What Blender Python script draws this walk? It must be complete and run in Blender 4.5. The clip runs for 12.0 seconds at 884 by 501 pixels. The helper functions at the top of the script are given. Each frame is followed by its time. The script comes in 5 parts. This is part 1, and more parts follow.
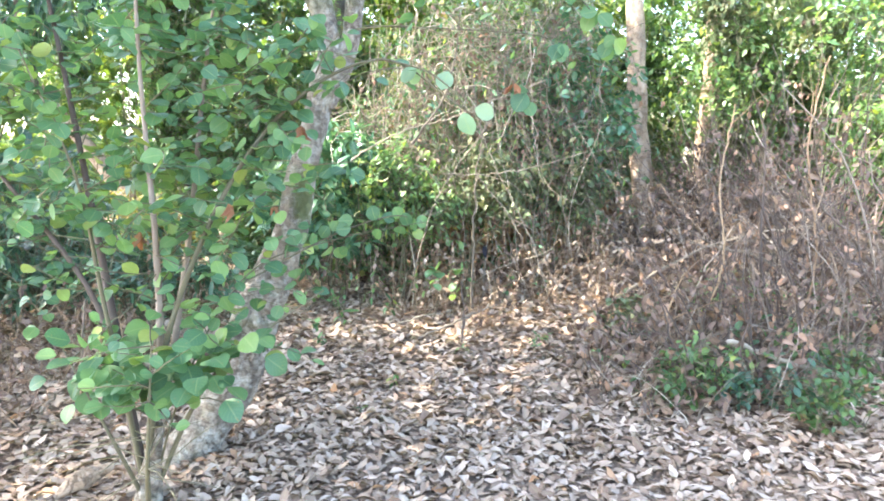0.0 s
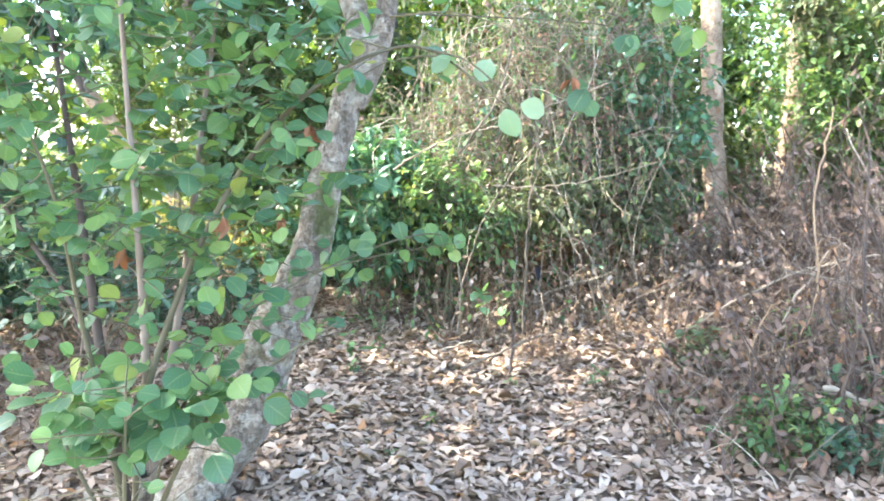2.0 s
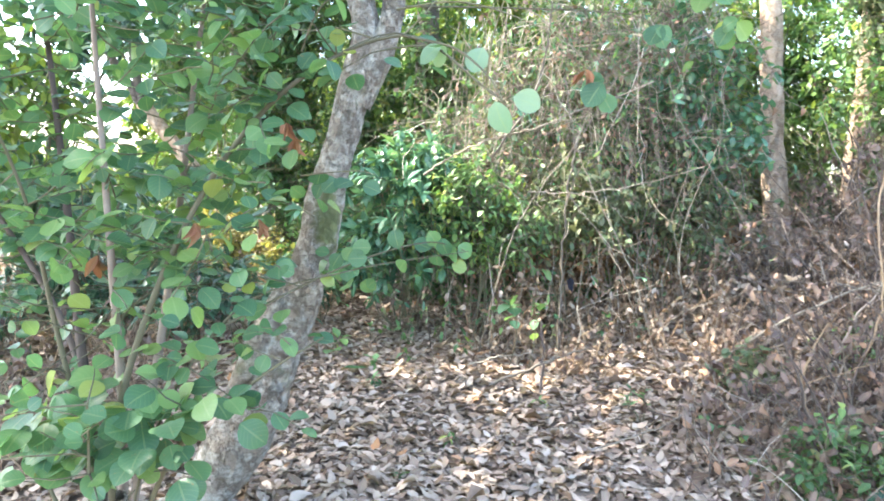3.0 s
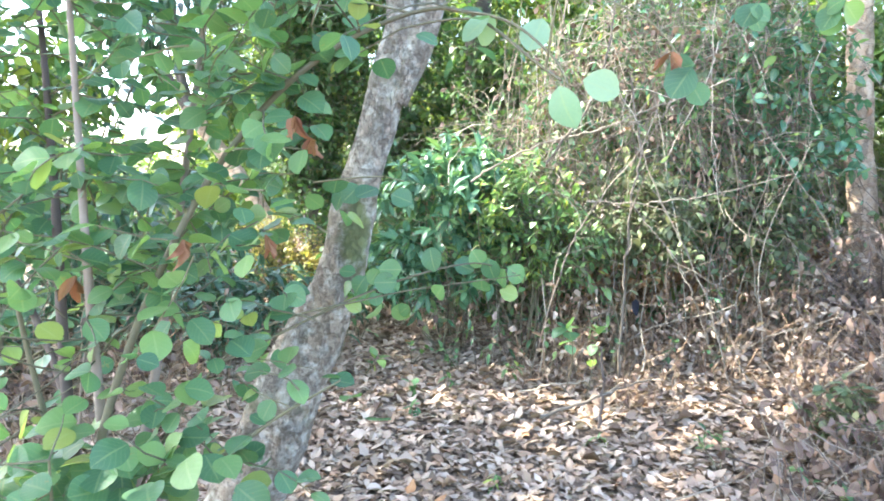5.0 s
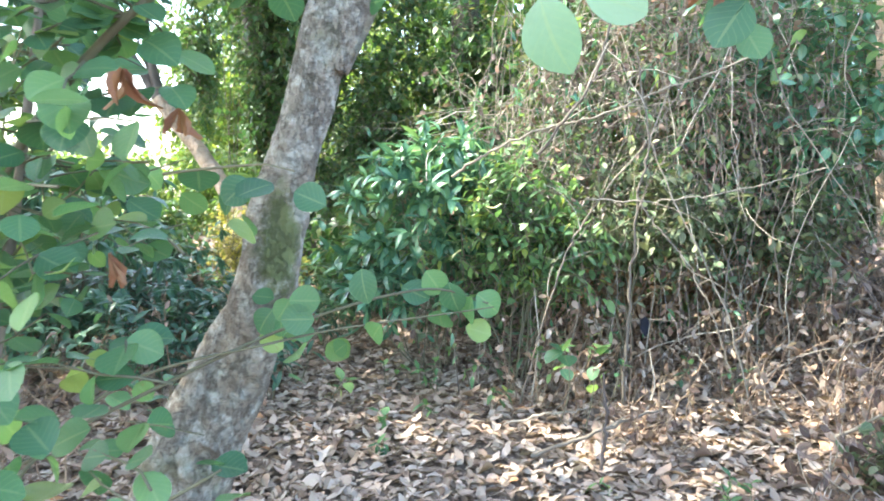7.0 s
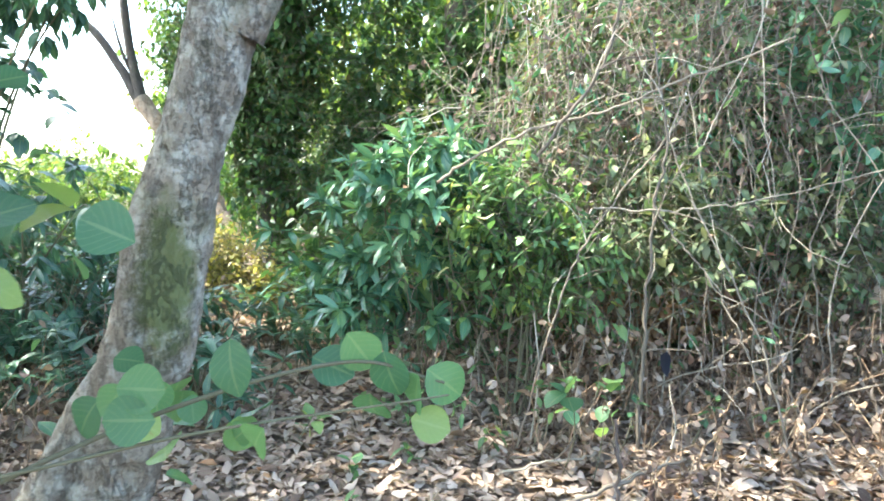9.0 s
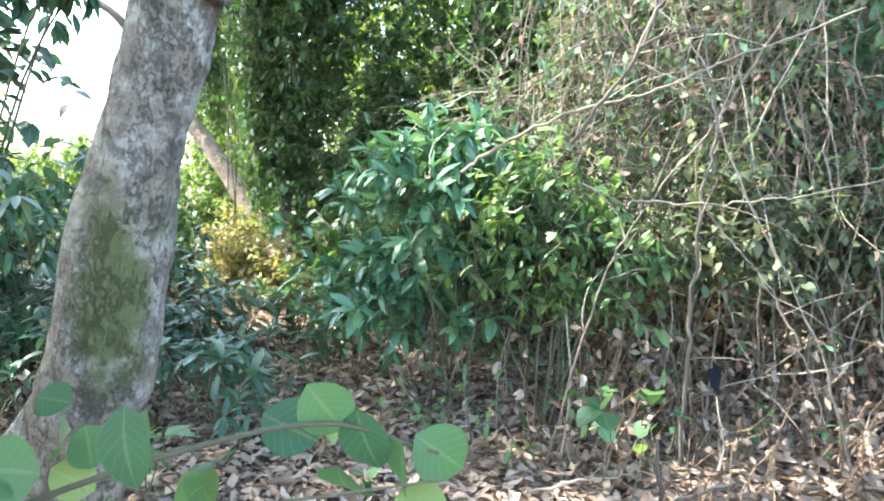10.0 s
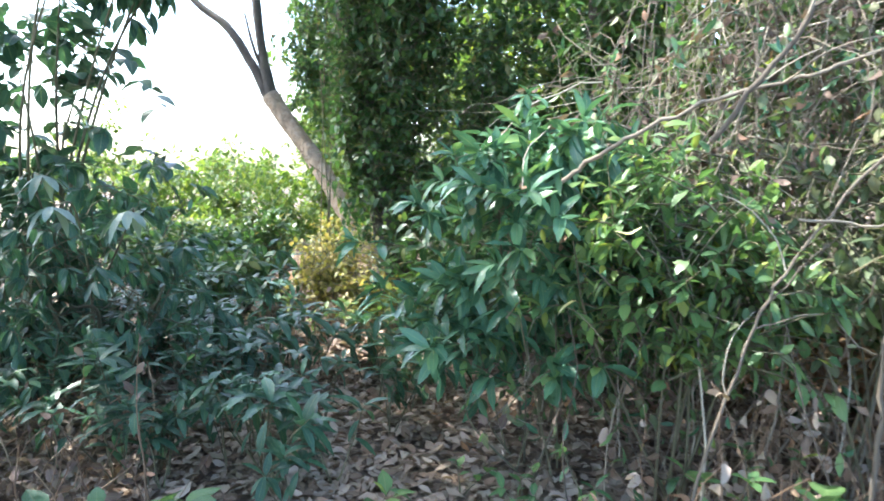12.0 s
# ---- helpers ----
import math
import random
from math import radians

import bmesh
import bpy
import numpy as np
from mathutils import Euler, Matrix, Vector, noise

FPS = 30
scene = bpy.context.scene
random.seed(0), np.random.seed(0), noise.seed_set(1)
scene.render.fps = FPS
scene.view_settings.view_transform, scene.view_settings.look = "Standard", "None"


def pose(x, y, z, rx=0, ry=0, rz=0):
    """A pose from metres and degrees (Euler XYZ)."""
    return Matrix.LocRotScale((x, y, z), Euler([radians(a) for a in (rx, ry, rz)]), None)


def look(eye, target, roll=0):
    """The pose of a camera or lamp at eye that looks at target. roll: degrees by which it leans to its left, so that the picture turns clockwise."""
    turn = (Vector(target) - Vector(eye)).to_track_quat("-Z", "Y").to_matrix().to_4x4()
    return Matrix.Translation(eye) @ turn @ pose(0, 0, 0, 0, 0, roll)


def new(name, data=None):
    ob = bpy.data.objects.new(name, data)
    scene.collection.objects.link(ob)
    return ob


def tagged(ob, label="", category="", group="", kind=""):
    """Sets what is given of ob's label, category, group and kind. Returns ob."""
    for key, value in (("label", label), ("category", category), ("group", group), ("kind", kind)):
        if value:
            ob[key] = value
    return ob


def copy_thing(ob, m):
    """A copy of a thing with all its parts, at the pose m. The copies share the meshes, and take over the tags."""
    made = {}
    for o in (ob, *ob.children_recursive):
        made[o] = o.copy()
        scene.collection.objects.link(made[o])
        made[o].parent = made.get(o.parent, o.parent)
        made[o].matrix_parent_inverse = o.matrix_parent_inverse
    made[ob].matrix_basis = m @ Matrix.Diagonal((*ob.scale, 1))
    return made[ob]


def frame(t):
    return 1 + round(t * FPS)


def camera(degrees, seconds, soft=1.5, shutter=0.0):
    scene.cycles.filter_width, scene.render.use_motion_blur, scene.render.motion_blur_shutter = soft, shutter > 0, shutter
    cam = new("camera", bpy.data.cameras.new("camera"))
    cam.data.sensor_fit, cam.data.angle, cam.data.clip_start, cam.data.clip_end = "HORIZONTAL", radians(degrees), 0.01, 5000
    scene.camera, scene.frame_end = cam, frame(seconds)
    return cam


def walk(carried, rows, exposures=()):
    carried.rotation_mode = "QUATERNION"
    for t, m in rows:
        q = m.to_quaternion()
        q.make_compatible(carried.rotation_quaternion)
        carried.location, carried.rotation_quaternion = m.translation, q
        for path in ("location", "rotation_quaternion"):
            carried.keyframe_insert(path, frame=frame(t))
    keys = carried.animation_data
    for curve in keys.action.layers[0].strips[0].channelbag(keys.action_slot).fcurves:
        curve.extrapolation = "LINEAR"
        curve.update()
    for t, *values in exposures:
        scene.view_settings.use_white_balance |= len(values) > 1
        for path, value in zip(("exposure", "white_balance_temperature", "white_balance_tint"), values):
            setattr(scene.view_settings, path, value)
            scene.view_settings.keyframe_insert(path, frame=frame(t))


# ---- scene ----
cam = camera(62.5, 12.0, soft=1.8, shutter=0.5)
METRES, EYE, TILT, LEAN, TURN = 3.0, 1.6, -8.0, 0.0, 0.0
ROWS = [
    (0.0, 0.0, 0.0, 0.0, 0.0, 0.0, -0.0),
    (0.5, 0.0002, 0.0349, 0.0055, 0.85, 0.16, -0.21),
    (1.0, -0.0023, 0.0726, 0.0081, 1.62, 0.46, -0.5),
    (1.5, -0.0022, 0.1123, 0.0115, 2.6, 0.67, -0.84),
    (2.0, 0.021, 0.15, 0.0153, 4.68, 0.86, -1.16),
    (2.5, 0.0597, 0.1873, 0.0205, 7.68, 0.95, -1.45),
    (3.0, 0.0749, 0.2251, 0.0201, 9.51, 1.36, -1.81),
    (5.0, 0.0565, 0.3508, 0.037, 13.42, 1.71, -2.67),
    (5.5, 0.0646, 0.3993, 0.0467, 14.11, 1.44, -2.85),
    (6.0, 0.0643, 0.445, 0.0475, 14.23, 1.44, -2.76),
    (6.5, 0.0587, 0.4904, 0.0507, 14.0, 1.33, -2.62),
    (7.0, 0.0471, 0.5327, 0.0584, 13.29, 1.44, -2.57),
    (7.5, 0.0403, 0.5751, 0.0625, 12.69, 2.01, -2.52),
    (9.5, 0.0382, 0.7296, 0.0887, 14.86, 1.26, -2.52),
    (10.0, 0.0307, 0.7686, 0.0946, 16.35, 0.66, -2.68),
    (10.5, 0.0231, 0.8071, 0.1005, 18.23, 0.31, -2.82),
    (11.0, 0.0201, 0.8622, 0.1034, 20.86, 0.55, -3.08),
    (11.5, 0.0159, 0.9087, 0.1093, 23.39, 0.8, -3.41),
    (12.0, 0.0007, 0.9553, 0.1149, 25.71, 1.05, -3.87),
]
walk(cam, [(t, pose(0, 0, EYE, TILT, LEAN, TURN) @ pose(METRES * x, METRES * y, METRES * z, 90 + pitch, roll, yaw)) for t, x, y, z, yaw, pitch, roll in ROWS],
     exposures=[(0.0, 3.76, 6500, 10), (1.5, 3.76, 6450, 10), (3.0, 3.63, 6350, 9), (5.5, 3.80, 6150, 9), (6.6, 3.48, 6100, 8), (7.5, 3.60, 6200, 5), (9.5, 3.38, 6100, 4), (10.6, 3.44, 6050, 9), (11.5, 3.05, 6000, 9), (12.0, 2.97, 5900, 8)])

# ---- light ----
SUN_EL, SUN_AZ = 50.0, 268.0          # degrees above the horizon; bearing clockwise from +y
world = bpy.data.worlds.new("world")
scene.world = world
world.use_nodes = True
wn = world.node_tree.nodes
sky = wn.new("ShaderNodeTexSky")
sky.sky_type, sky.sun_disc = "NISHITA", False
sky.sun_elevation, sky.sun_rotation = radians(SUN_EL), radians(SUN_AZ)
sky.air_density, sky.dust_density, sky.ozone_density = 1.0, 2.5, 1.0
wn["Background"].inputs["Strength"].default_value = 0.15
world.node_tree.links.new(sky.outputs[0], wn["Background"].inputs["Color"])
sun = new("sun", bpy.data.lights.new("sun", "SUN"))
sun.data.energy, sun.data.angle, sun.data.color = 2.6, radians(0.6), (1.0, 0.92, 0.80)
sun_from = Vector((math.sin(radians(SUN_AZ)) * math.cos(radians(SUN_EL)), math.cos(radians(SUN_AZ)) * math.cos(radians(SUN_EL)), math.sin(radians(SUN_EL))))
sun.matrix_world = look(sun_from * 60, (0, 0, 0))


# ---- materials ----
def ramp(nt, stops):
    r = nt.nodes.new("ShaderNodeValToRGB")
    el = r.color_ramp.elements
    while len(el) < len(stops):
        el.new(0.5)
    for e, (p, c) in zip(el, stops):
        e.position, e.color = p, (*c, 1)
    return r


def base_material(name):
    m = bpy.data.materials.new(name)
    m.use_nodes = True
    nt = m.node_tree
    return m, nt, nt.nodes["Principled BSDF"], nt.nodes["Material Output"]


def mix_colour(nt, fac, a, b, kind="MIX"):
    n = nt.nodes.new("ShaderNodeMix")
    n.data_type, n.blend_type = "RGBA", kind
    for sock, v in ((n.inputs[0], fac), (n.inputs[6], a), (n.inputs[7], b)):
        if hasattr(v, "is_output"):
            nt.links.new(v, sock)
        elif isinstance(v, tuple):
            sock.default_value = (*v, 1)
        else:
            sock.default_value = v
    return n.outputs[2]


def noise_tex(nt, scale, detail=4, rough=0.6, vec=None):
    n = nt.nodes.new("ShaderNodeTexNoise")
    n.inputs["Scale"].default_value, n.inputs["Detail"].default_value, n.inputs["Roughness"].default_value = scale, detail, rough
    if vec is not None:
        nt.links.new(vec, n.inputs["Vector"])
    return n


def maths(nt, op, a, b=0.0, c=None):
    n = nt.nodes.new("ShaderNodeMath")
    n.operation = op
    for sock, v in zip(n.inputs, (a, b) if c is None else (a, b, c)):
        if hasattr(v, "is_output"):
            nt.links.new(v, sock)
        else:
            sock.default_value = v
    return n.outputs[0]


def bump(nt, bsdf, height, strength, distance):
    b = nt.nodes.new("ShaderNodeBump")
    b.inputs["Strength"].default_value, b.inputs["Distance"].default_value = strength, distance
    nt.links.new(height, b.inputs["Height"])
    nt.links.new(b.outputs[0], bsdf.inputs["Normal"])
    return b


def piece_random(nt):
    """A random number for each separate leaf, joined or an object of its own."""
    g, o = nt.nodes.new("ShaderNodeNewGeometry"), nt.nodes.new("ShaderNodeObjectInfo")
    return maths(nt, "FRACT", maths(nt, "ADD", g.outputs["Random Per Island"], o.outputs["Random"]))


def leaf_material(name, stops, rough=0.45, through_light=0.35, vein=0.25, spots=(0.25, 0.17, 0.06), spec=0.5):
    m, nt, bsdf, out = base_material(name)
    rnd = piece_random(nt)
    r = ramp(nt, stops)
    nt.links.new(rnd, r.inputs[0])
    tc = nt.nodes.new("ShaderNodeTexCoord")
    uv = nt.nodes.new("ShaderNodeSeparateXYZ")
    nt.links.new(tc.outputs["UV"], uv.inputs[0])
    off = maths(nt, "ABSOLUTE", maths(nt, "SUBTRACT", uv.outputs["X"], 0.5))
    rib = maths(nt, "LESS_THAN", off, 0.035)
    side = maths(nt, "SINE", maths(nt, "MULTIPLY", maths(nt, "SUBTRACT", uv.outputs["Y"], maths(nt, "MULTIPLY", off, 0.7)), 42.0))
    side = maths(nt, "MULTIPLY", maths(nt, "GREATER_THAN", side, 0.88), 0.45)
    veins = maths(nt, "MULTIPLY", maths(nt, "MAXIMUM", rib, side), vein)
    col = mix_colour(nt, veins, r.outputs[0], (0.36, 0.42, 0.20))
    big = noise_tex(nt, 9.0, 3)
    fine = noise_tex(nt, 90.0, 3)
    col = mix_colour(nt, maths(nt, "MULTIPLY", big.outputs["Fac"], 0.35), col, mix_colour(nt, 1.0, col, (0.55, 0.6, 0.5), "MULTIPLY"))
    blot = maths(nt, "MULTIPLY", maths(nt, "GREATER_THAN", fine.outputs["Fac"], 0.68), 0.45)
    col = mix_colour(nt, blot, col, spots)
    nt.links.new(col, bsdf.inputs["Base Color"])
    bsdf.inputs["Roughness"].default_value = rough
    bsdf.inputs["Specular IOR Level"].default_value = spec
    bump(nt, bsdf, maths(nt, "ADD", fine.outputs["Fac"], maths(nt, "MULTIPLY", veins, 2.0)), 0.25, 0.002)
    tr = nt.nodes.new("ShaderNodeBsdfTranslucent")
    nt.links.new(mix_colour(nt, 1.0, col, (1.1, 1.15, 0.65), "MULTIPLY"), tr.inputs["Color"])
    mx = nt.nodes.new("ShaderNodeMixShader")
    mx.inputs[0].default_value = through_light
    nt.links.new(bsdf.outputs[0], mx.inputs[1])
    nt.links.new(tr.outputs[0], mx.inputs[2])
    nt.links.new(mx.outputs[0], out.inputs["Surface"])
    return m


def bark_material(name, dark, light, moss=0.0, lichen=0.0, scale=14.0, stretch=0.45, depth=0.012, moss_at=None):
    m, nt, bsdf, out = base_material(name)
    tc = nt.nodes.new("ShaderNodeTexCoord")
    mp = nt.nodes.new("ShaderNodeMapping")
    mp.inputs["Scale"].default_value = (1, 1, stretch)
    nt.links.new(tc.outputs["Object"], mp.inputs[0])
    big = noise_tex(nt, scale * 0.5, 5, 0.65, mp.outputs[0])
    fine = noise_tex(nt, scale * 6, 6, 0.7, mp.outputs[0])
    crack = nt.nodes.new("ShaderNodeTexVoronoi")
    crack.feature = "DISTANCE_TO_EDGE"
    crack.inputs["Scale"].default_value = scale * 1.6
    wob = mix_colour(nt, 0.12, mp.outputs[0], fine.outputs["Color"])
    nt.links.new(wob, crack.inputs["Vector"])
    gap = nt.nodes.new("ShaderNodeMapRange")
    gap.inputs["From Max"].default_value = 0.07
    nt.links.new(crack.outputs["Distance"], gap.inputs["Value"])
    r = ramp(nt, [(0.28, dark), (0.5, tuple((a + b) / 2 for a, b in zip(dark, light))), (0.72, light)])
    nt.links.new(maths(nt, "ADD", maths(nt, "MULTIPLY", big.outputs["Fac"], 0.6), maths(nt, "MULTIPLY", fine.outputs["Fac"], 0.4)), r.inputs[0])
    col = mix_colour(nt, maths(nt, "MULTIPLY", maths(nt, "SUBTRACT", 1.0, gap.outputs[0]), 0.45), r.outputs[0], tuple(c * 0.45 for c in dark))
    if lichen:
        lic = noise_tex(nt, 22.0, 6, 0.7, tc.outputs["Object"])
        lr = ramp(nt, [(0.47, (0, 0, 0)), (0.6, (1, 1, 1))])
        nt.links.new(lic.outputs["Fac"], lr.inputs[0])
        col = mix_colour(nt, maths(nt, "MULTIPLY", lr.outputs[0], lichen), col, (0.62, 0.60, 0.52))
    if lichen:
        fm = nt.nodes.new("ShaderNodeMapping")
        fm.inputs["Scale"].default_value = (1, 1, 2.4)
        nt.links.new(tc.outputs["Object"], fm.inputs[0])
        fl = noise_tex(nt, 46.0, 4, 0.6, fm.outputs[0])
        fr = ramp(nt, [(0.56, (0, 0, 0)), (0.61, (1, 1, 1))])
        nt.links.new(fl.outputs["Fac"], fr.inputs[0])
        col = mix_colour(nt, maths(nt, "MULTIPLY", fr.outputs[0], 0.4), col, tuple(c * 0.55 for c in dark))
    if moss:
        ms = noise_tex(nt, 4.2, 5, 0.7, tc.outputs["Object"])
        mr = ramp(nt, [(0.55, (0, 0, 0)), (0.64, (1, 1, 1))])
        nt.links.new(ms.outputs["Fac"], mr.inputs[0])
        amount = maths(nt, "MULTIPLY", mr.outputs[0], moss)
        if moss_at:
            sq = nt.nodes.new("ShaderNodeMapping")
            sq.inputs["Scale"].default_value = (1, 1, 0.42)
            nt.links.new(tc.outputs["Object"], sq.inputs[0])
            far = nt.nodes.new("ShaderNodeVectorMath")
            far.operation = "DISTANCE"
            nt.links.new(sq.outputs[0], far.inputs[0])
            far.inputs[1].default_value = (moss_at[0], moss_at[1], moss_at[2] * 0.42)
            edge = ramp(nt, [(0.40, (1, 1, 1)), (0.56, (0, 0, 0))])
            nt.links.new(maths(nt, "ADD", maths(nt, "MULTIPLY", far.outputs["Value"], 5.0), maths(nt, "MULTIPLY", lic.outputs["Fac"], 0.45)), edge.inputs[0])
            amount = maths(nt, "MAXIMUM", maths(nt, "MULTIPLY", amount, 0.4), maths(nt, "MULTIPLY", edge.outputs[0], 0.85))
        col = mix_colour(nt, amount, col, (0.10, 0.125, 0.03))
    nt.links.new(col, bsdf.inputs["Base Color"])
    bsdf.inputs["Roughness"].default_value = 0.88
    h = maths(nt, "ADD", maths(nt, "MULTIPLY", gap.outputs[0], 0.5), maths(nt, "ADD", big.outputs["Fac"], maths(nt, "MULTIPLY", fine.outputs["Fac"], 0.5)))
    bump(nt, bsdf, h, 1.0, depth)
    return m


def twig_material(name, stops):
    m, nt, bsdf, out = base_material(name)
    r = ramp(nt, stops)
    nt.links.new(piece_random(nt), r.inputs[0])
    tc = nt.nodes.new("ShaderNodeTexCoord")
    f = noise_tex(nt, 60.0, 4, 0.7, tc.outputs["Object"])
    col = mix_colour(nt, maths(nt, "MULTIPLY", f.outputs["Fac"], 0.6), r.outputs[0], mix_colour(nt, 1.0, r.outputs[0], (0.45, 0.42, 0.4), "MULTIPLY"))
    nt.links.new(col, bsdf.inputs["Base Color"])
    bsdf.inputs["Roughness"].default_value = 0.85
    bump(nt, bsdf, f.outputs["Fac"], 0.5, 0.003)
    return m


def soil_material():
    m, nt, bsdf, out = base_material("soil")
    tc = nt.nodes.new("ShaderNodeTexCoord")
    big, fine = noise_tex(nt, 1.3, 5, 0.6, tc.outputs["Object"]), noise_tex(nt, 55.0, 6, 0.7, tc.outputs["Object"])
    r = ramp(nt, [(0.3, (0.08, 0.055, 0.04)), (0.55, (0.16, 0.115, 0.08)), (0.8, (0.27, 0.20, 0.15))])
    nt.links.new(maths(nt, "ADD", maths(nt, "MULTIPLY", big.outputs["Fac"], 0.45), maths(nt, "MULTIPLY", fine.outputs["Fac"], 0.55)), r.inputs[0])
    nt.links.new(r.outputs[0], bsdf.inputs["Base Color"])
    bsdf.inputs["Roughness"].default_value = 0.95
    bump(nt, bsdf, fine.outputs["Fac"], 0.8, 0.02)
    return m


GREEN_ROUND = leaf_material("round_leaf_green", [(0.0, (0.06, 0.145, 0.078)), (0.35, (0.092, 0.198, 0.098)), (0.7, (0.13, 0.245, 0.105)), (0.93, (0.19, 0.31, 0.105)), (1.0, (0.31, 0.35, 0.10))], 0.36, 0.5)
# Round leaf made paler: sun shining through it is put into the colour.
MINT = leaf_material("mint_lit_leaf", [(0.0, (0.22, 0.34, 0.23)), (0.6, (0.29, 0.41, 0.28)), (1.0, (0.34, 0.43, 0.22))], 0.4, 0.5)
GREEN_DARK = leaf_material("glossy_dark_leaf", [(0.0, (0.055, 0.135, 0.085)), (0.5, (0.09, 0.20, 0.12)), (0.85, (0.125, 0.255, 0.14)), (1.0, (0.20, 0.32, 0.11))], 0.25, 0.25)
GREEN_BLUE = leaf_material("low_herb_leaf", [(0.0, (0.028, 0.075, 0.052)), (0.5, (0.05, 0.12, 0.078)), (1.0, (0.08, 0.175, 0.10))], 0.34, 0.38)
# Reflected sky is put into the colour, so these leaves come out pale blue-green.
BLUE_PALE = leaf_material("sky_sheen_leaf", [(0.0, (0.13, 0.20, 0.17)), (0.5, (0.18, 0.26, 0.22)), (1.0, (0.23, 0.31, 0.26))], 0.35, 0.25)
GREEN_LIGHT = leaf_material("light_shrub_leaf", [(0.0, (0.07, 0.155, 0.06)), (0.5, (0.13, 0.235, 0.09)), (0.88, (0.19, 0.30, 0.095)), (1.0, (0.36, 0.40, 0.08))], 0.42, 0.4)
# Yellower green than the other leaves: sunlight is partly put into the colour.
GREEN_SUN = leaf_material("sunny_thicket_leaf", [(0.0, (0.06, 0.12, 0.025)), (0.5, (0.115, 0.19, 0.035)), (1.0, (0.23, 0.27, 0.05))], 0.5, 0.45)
GOLD = leaf_material("yellowed_weed_leaf", [(0.0, (0.16, 0.17, 0.04)), (0.5, (0.28, 0.25, 0.06)), (1.0, (0.42, 0.32, 0.12))], 0.55, 0.4)
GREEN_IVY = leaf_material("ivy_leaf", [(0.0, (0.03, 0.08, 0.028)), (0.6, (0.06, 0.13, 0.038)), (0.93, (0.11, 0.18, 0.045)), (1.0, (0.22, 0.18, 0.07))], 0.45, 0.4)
OLIVE = leaf_material("dusty_olive_leaf", [(0.0, (0.06, 0.095, 0.042)), (0.5, (0.11, 0.15, 0.07)), (1.0, (0.21, 0.21, 0.11))], 0.6, 0.3)
DRY_LITTER = leaf_material("dry_litter_leaf", [(0.0, (0.17, 0.11, 0.08)), (0.3, (0.29, 0.205, 0.155)), (0.6, (0.38, 0.29, 0.23)), (0.88, (0.45, 0.355, 0.29)), (0.96, (0.53, 0.43, 0.36)), (1.0, (0.36, 0.18, 0.085))], 0.75, 0.12, 0.2, (0.16, 0.10, 0.07), 0.06)
DRY_HANG = leaf_material("withered_hanging_leaf", [(0.0, (0.085, 0.052, 0.044)), (0.4, (0.15, 0.098, 0.082)), (0.75, (0.24, 0.168, 0.14)), (1.0, (0.34, 0.19, 0.125))], 0.7, 0.2, 0.2, (0.10, 0.06, 0.05), 0.3)
DRY_RUST = leaf_material("rusty_dead_leaf", [(0.0, (0.16, 0.085, 0.05)), (0.5, (0.30, 0.18, 0.11)), (1.0, (0.44, 0.30, 0.19))], 0.7, 0.3, 0.2, (0.16, 0.08, 0.05), 0.2)
DRY_RED = leaf_material("curled_red_brown_leaf", [(0.0, (0.20, 0.075, 0.045)), (0.5, (0.28, 0.12, 0.07)), (1.0, (0.36, 0.19, 0.11))], 0.65, 0.3, 0.2, (0.16, 0.06, 0.04), 0.3)
PALE = leaf_material("pale_yellow_leaf", [(0.0, (0.62, 0.60, 0.36)), (1.0, (0.72, 0.68, 0.42))], 0.5, 0.35)
BLACK = leaf_material("blackened_leaf", [(0.0, (0.012, 0.012, 0.016)), (1.0, (0.02, 0.02, 0.025))], 0.8, 0.0, 0.0, (0.01, 0.01, 0.01), 0.05)
BARK = bark_material("grey_lichen_bark", (0.12, 0.095, 0.07), (0.39, 0.33, 0.255), 0.85, 0.5, 13.0, 0.55, 0.03, (0.55, 0.11, 1.13))
BARK_DARK = bark_material("dark_bark", (0.05, 0.042, 0.034), (0.15, 0.13, 0.11), 0.3)
BARK_TAN = bark_material("tan_bark", (0.22, 0.15, 0.095), (0.48, 0.355, 0.245), 0.0, 0.2, 9.0)
TWIG_GREY = twig_material("grey_dead_twig", [(0.0, (0.105, 0.085, 0.062)), (0.5, (0.21, 0.175, 0.13)), (0.85, (0.35, 0.305, 0.23)), (1.0, (0.52, 0.47, 0.38))])
TWIG_DARK = twig_material("dark_dead_stem", [(0.0, (0.07, 0.052, 0.042)), (0.6, (0.15, 0.115, 0.09)), (0.9, (0.24, 0.195, 0.155)), (1.0, (0.38, 0.33, 0.27))])
TWIG_TAN = twig_material("dry_tan_stem", [(0.0, (0.15, 0.092, 0.055)), (0.5, (0.26, 0.172, 0.105)), (1.0, (0.40, 0.29, 0.18))])
TWIG_GREEN = twig_material("green_brown_stem", [(0.0, (0.09, 0.085, 0.05)), (1.0, (0.17, 0.155, 0.085))])
SOIL = soil_material()


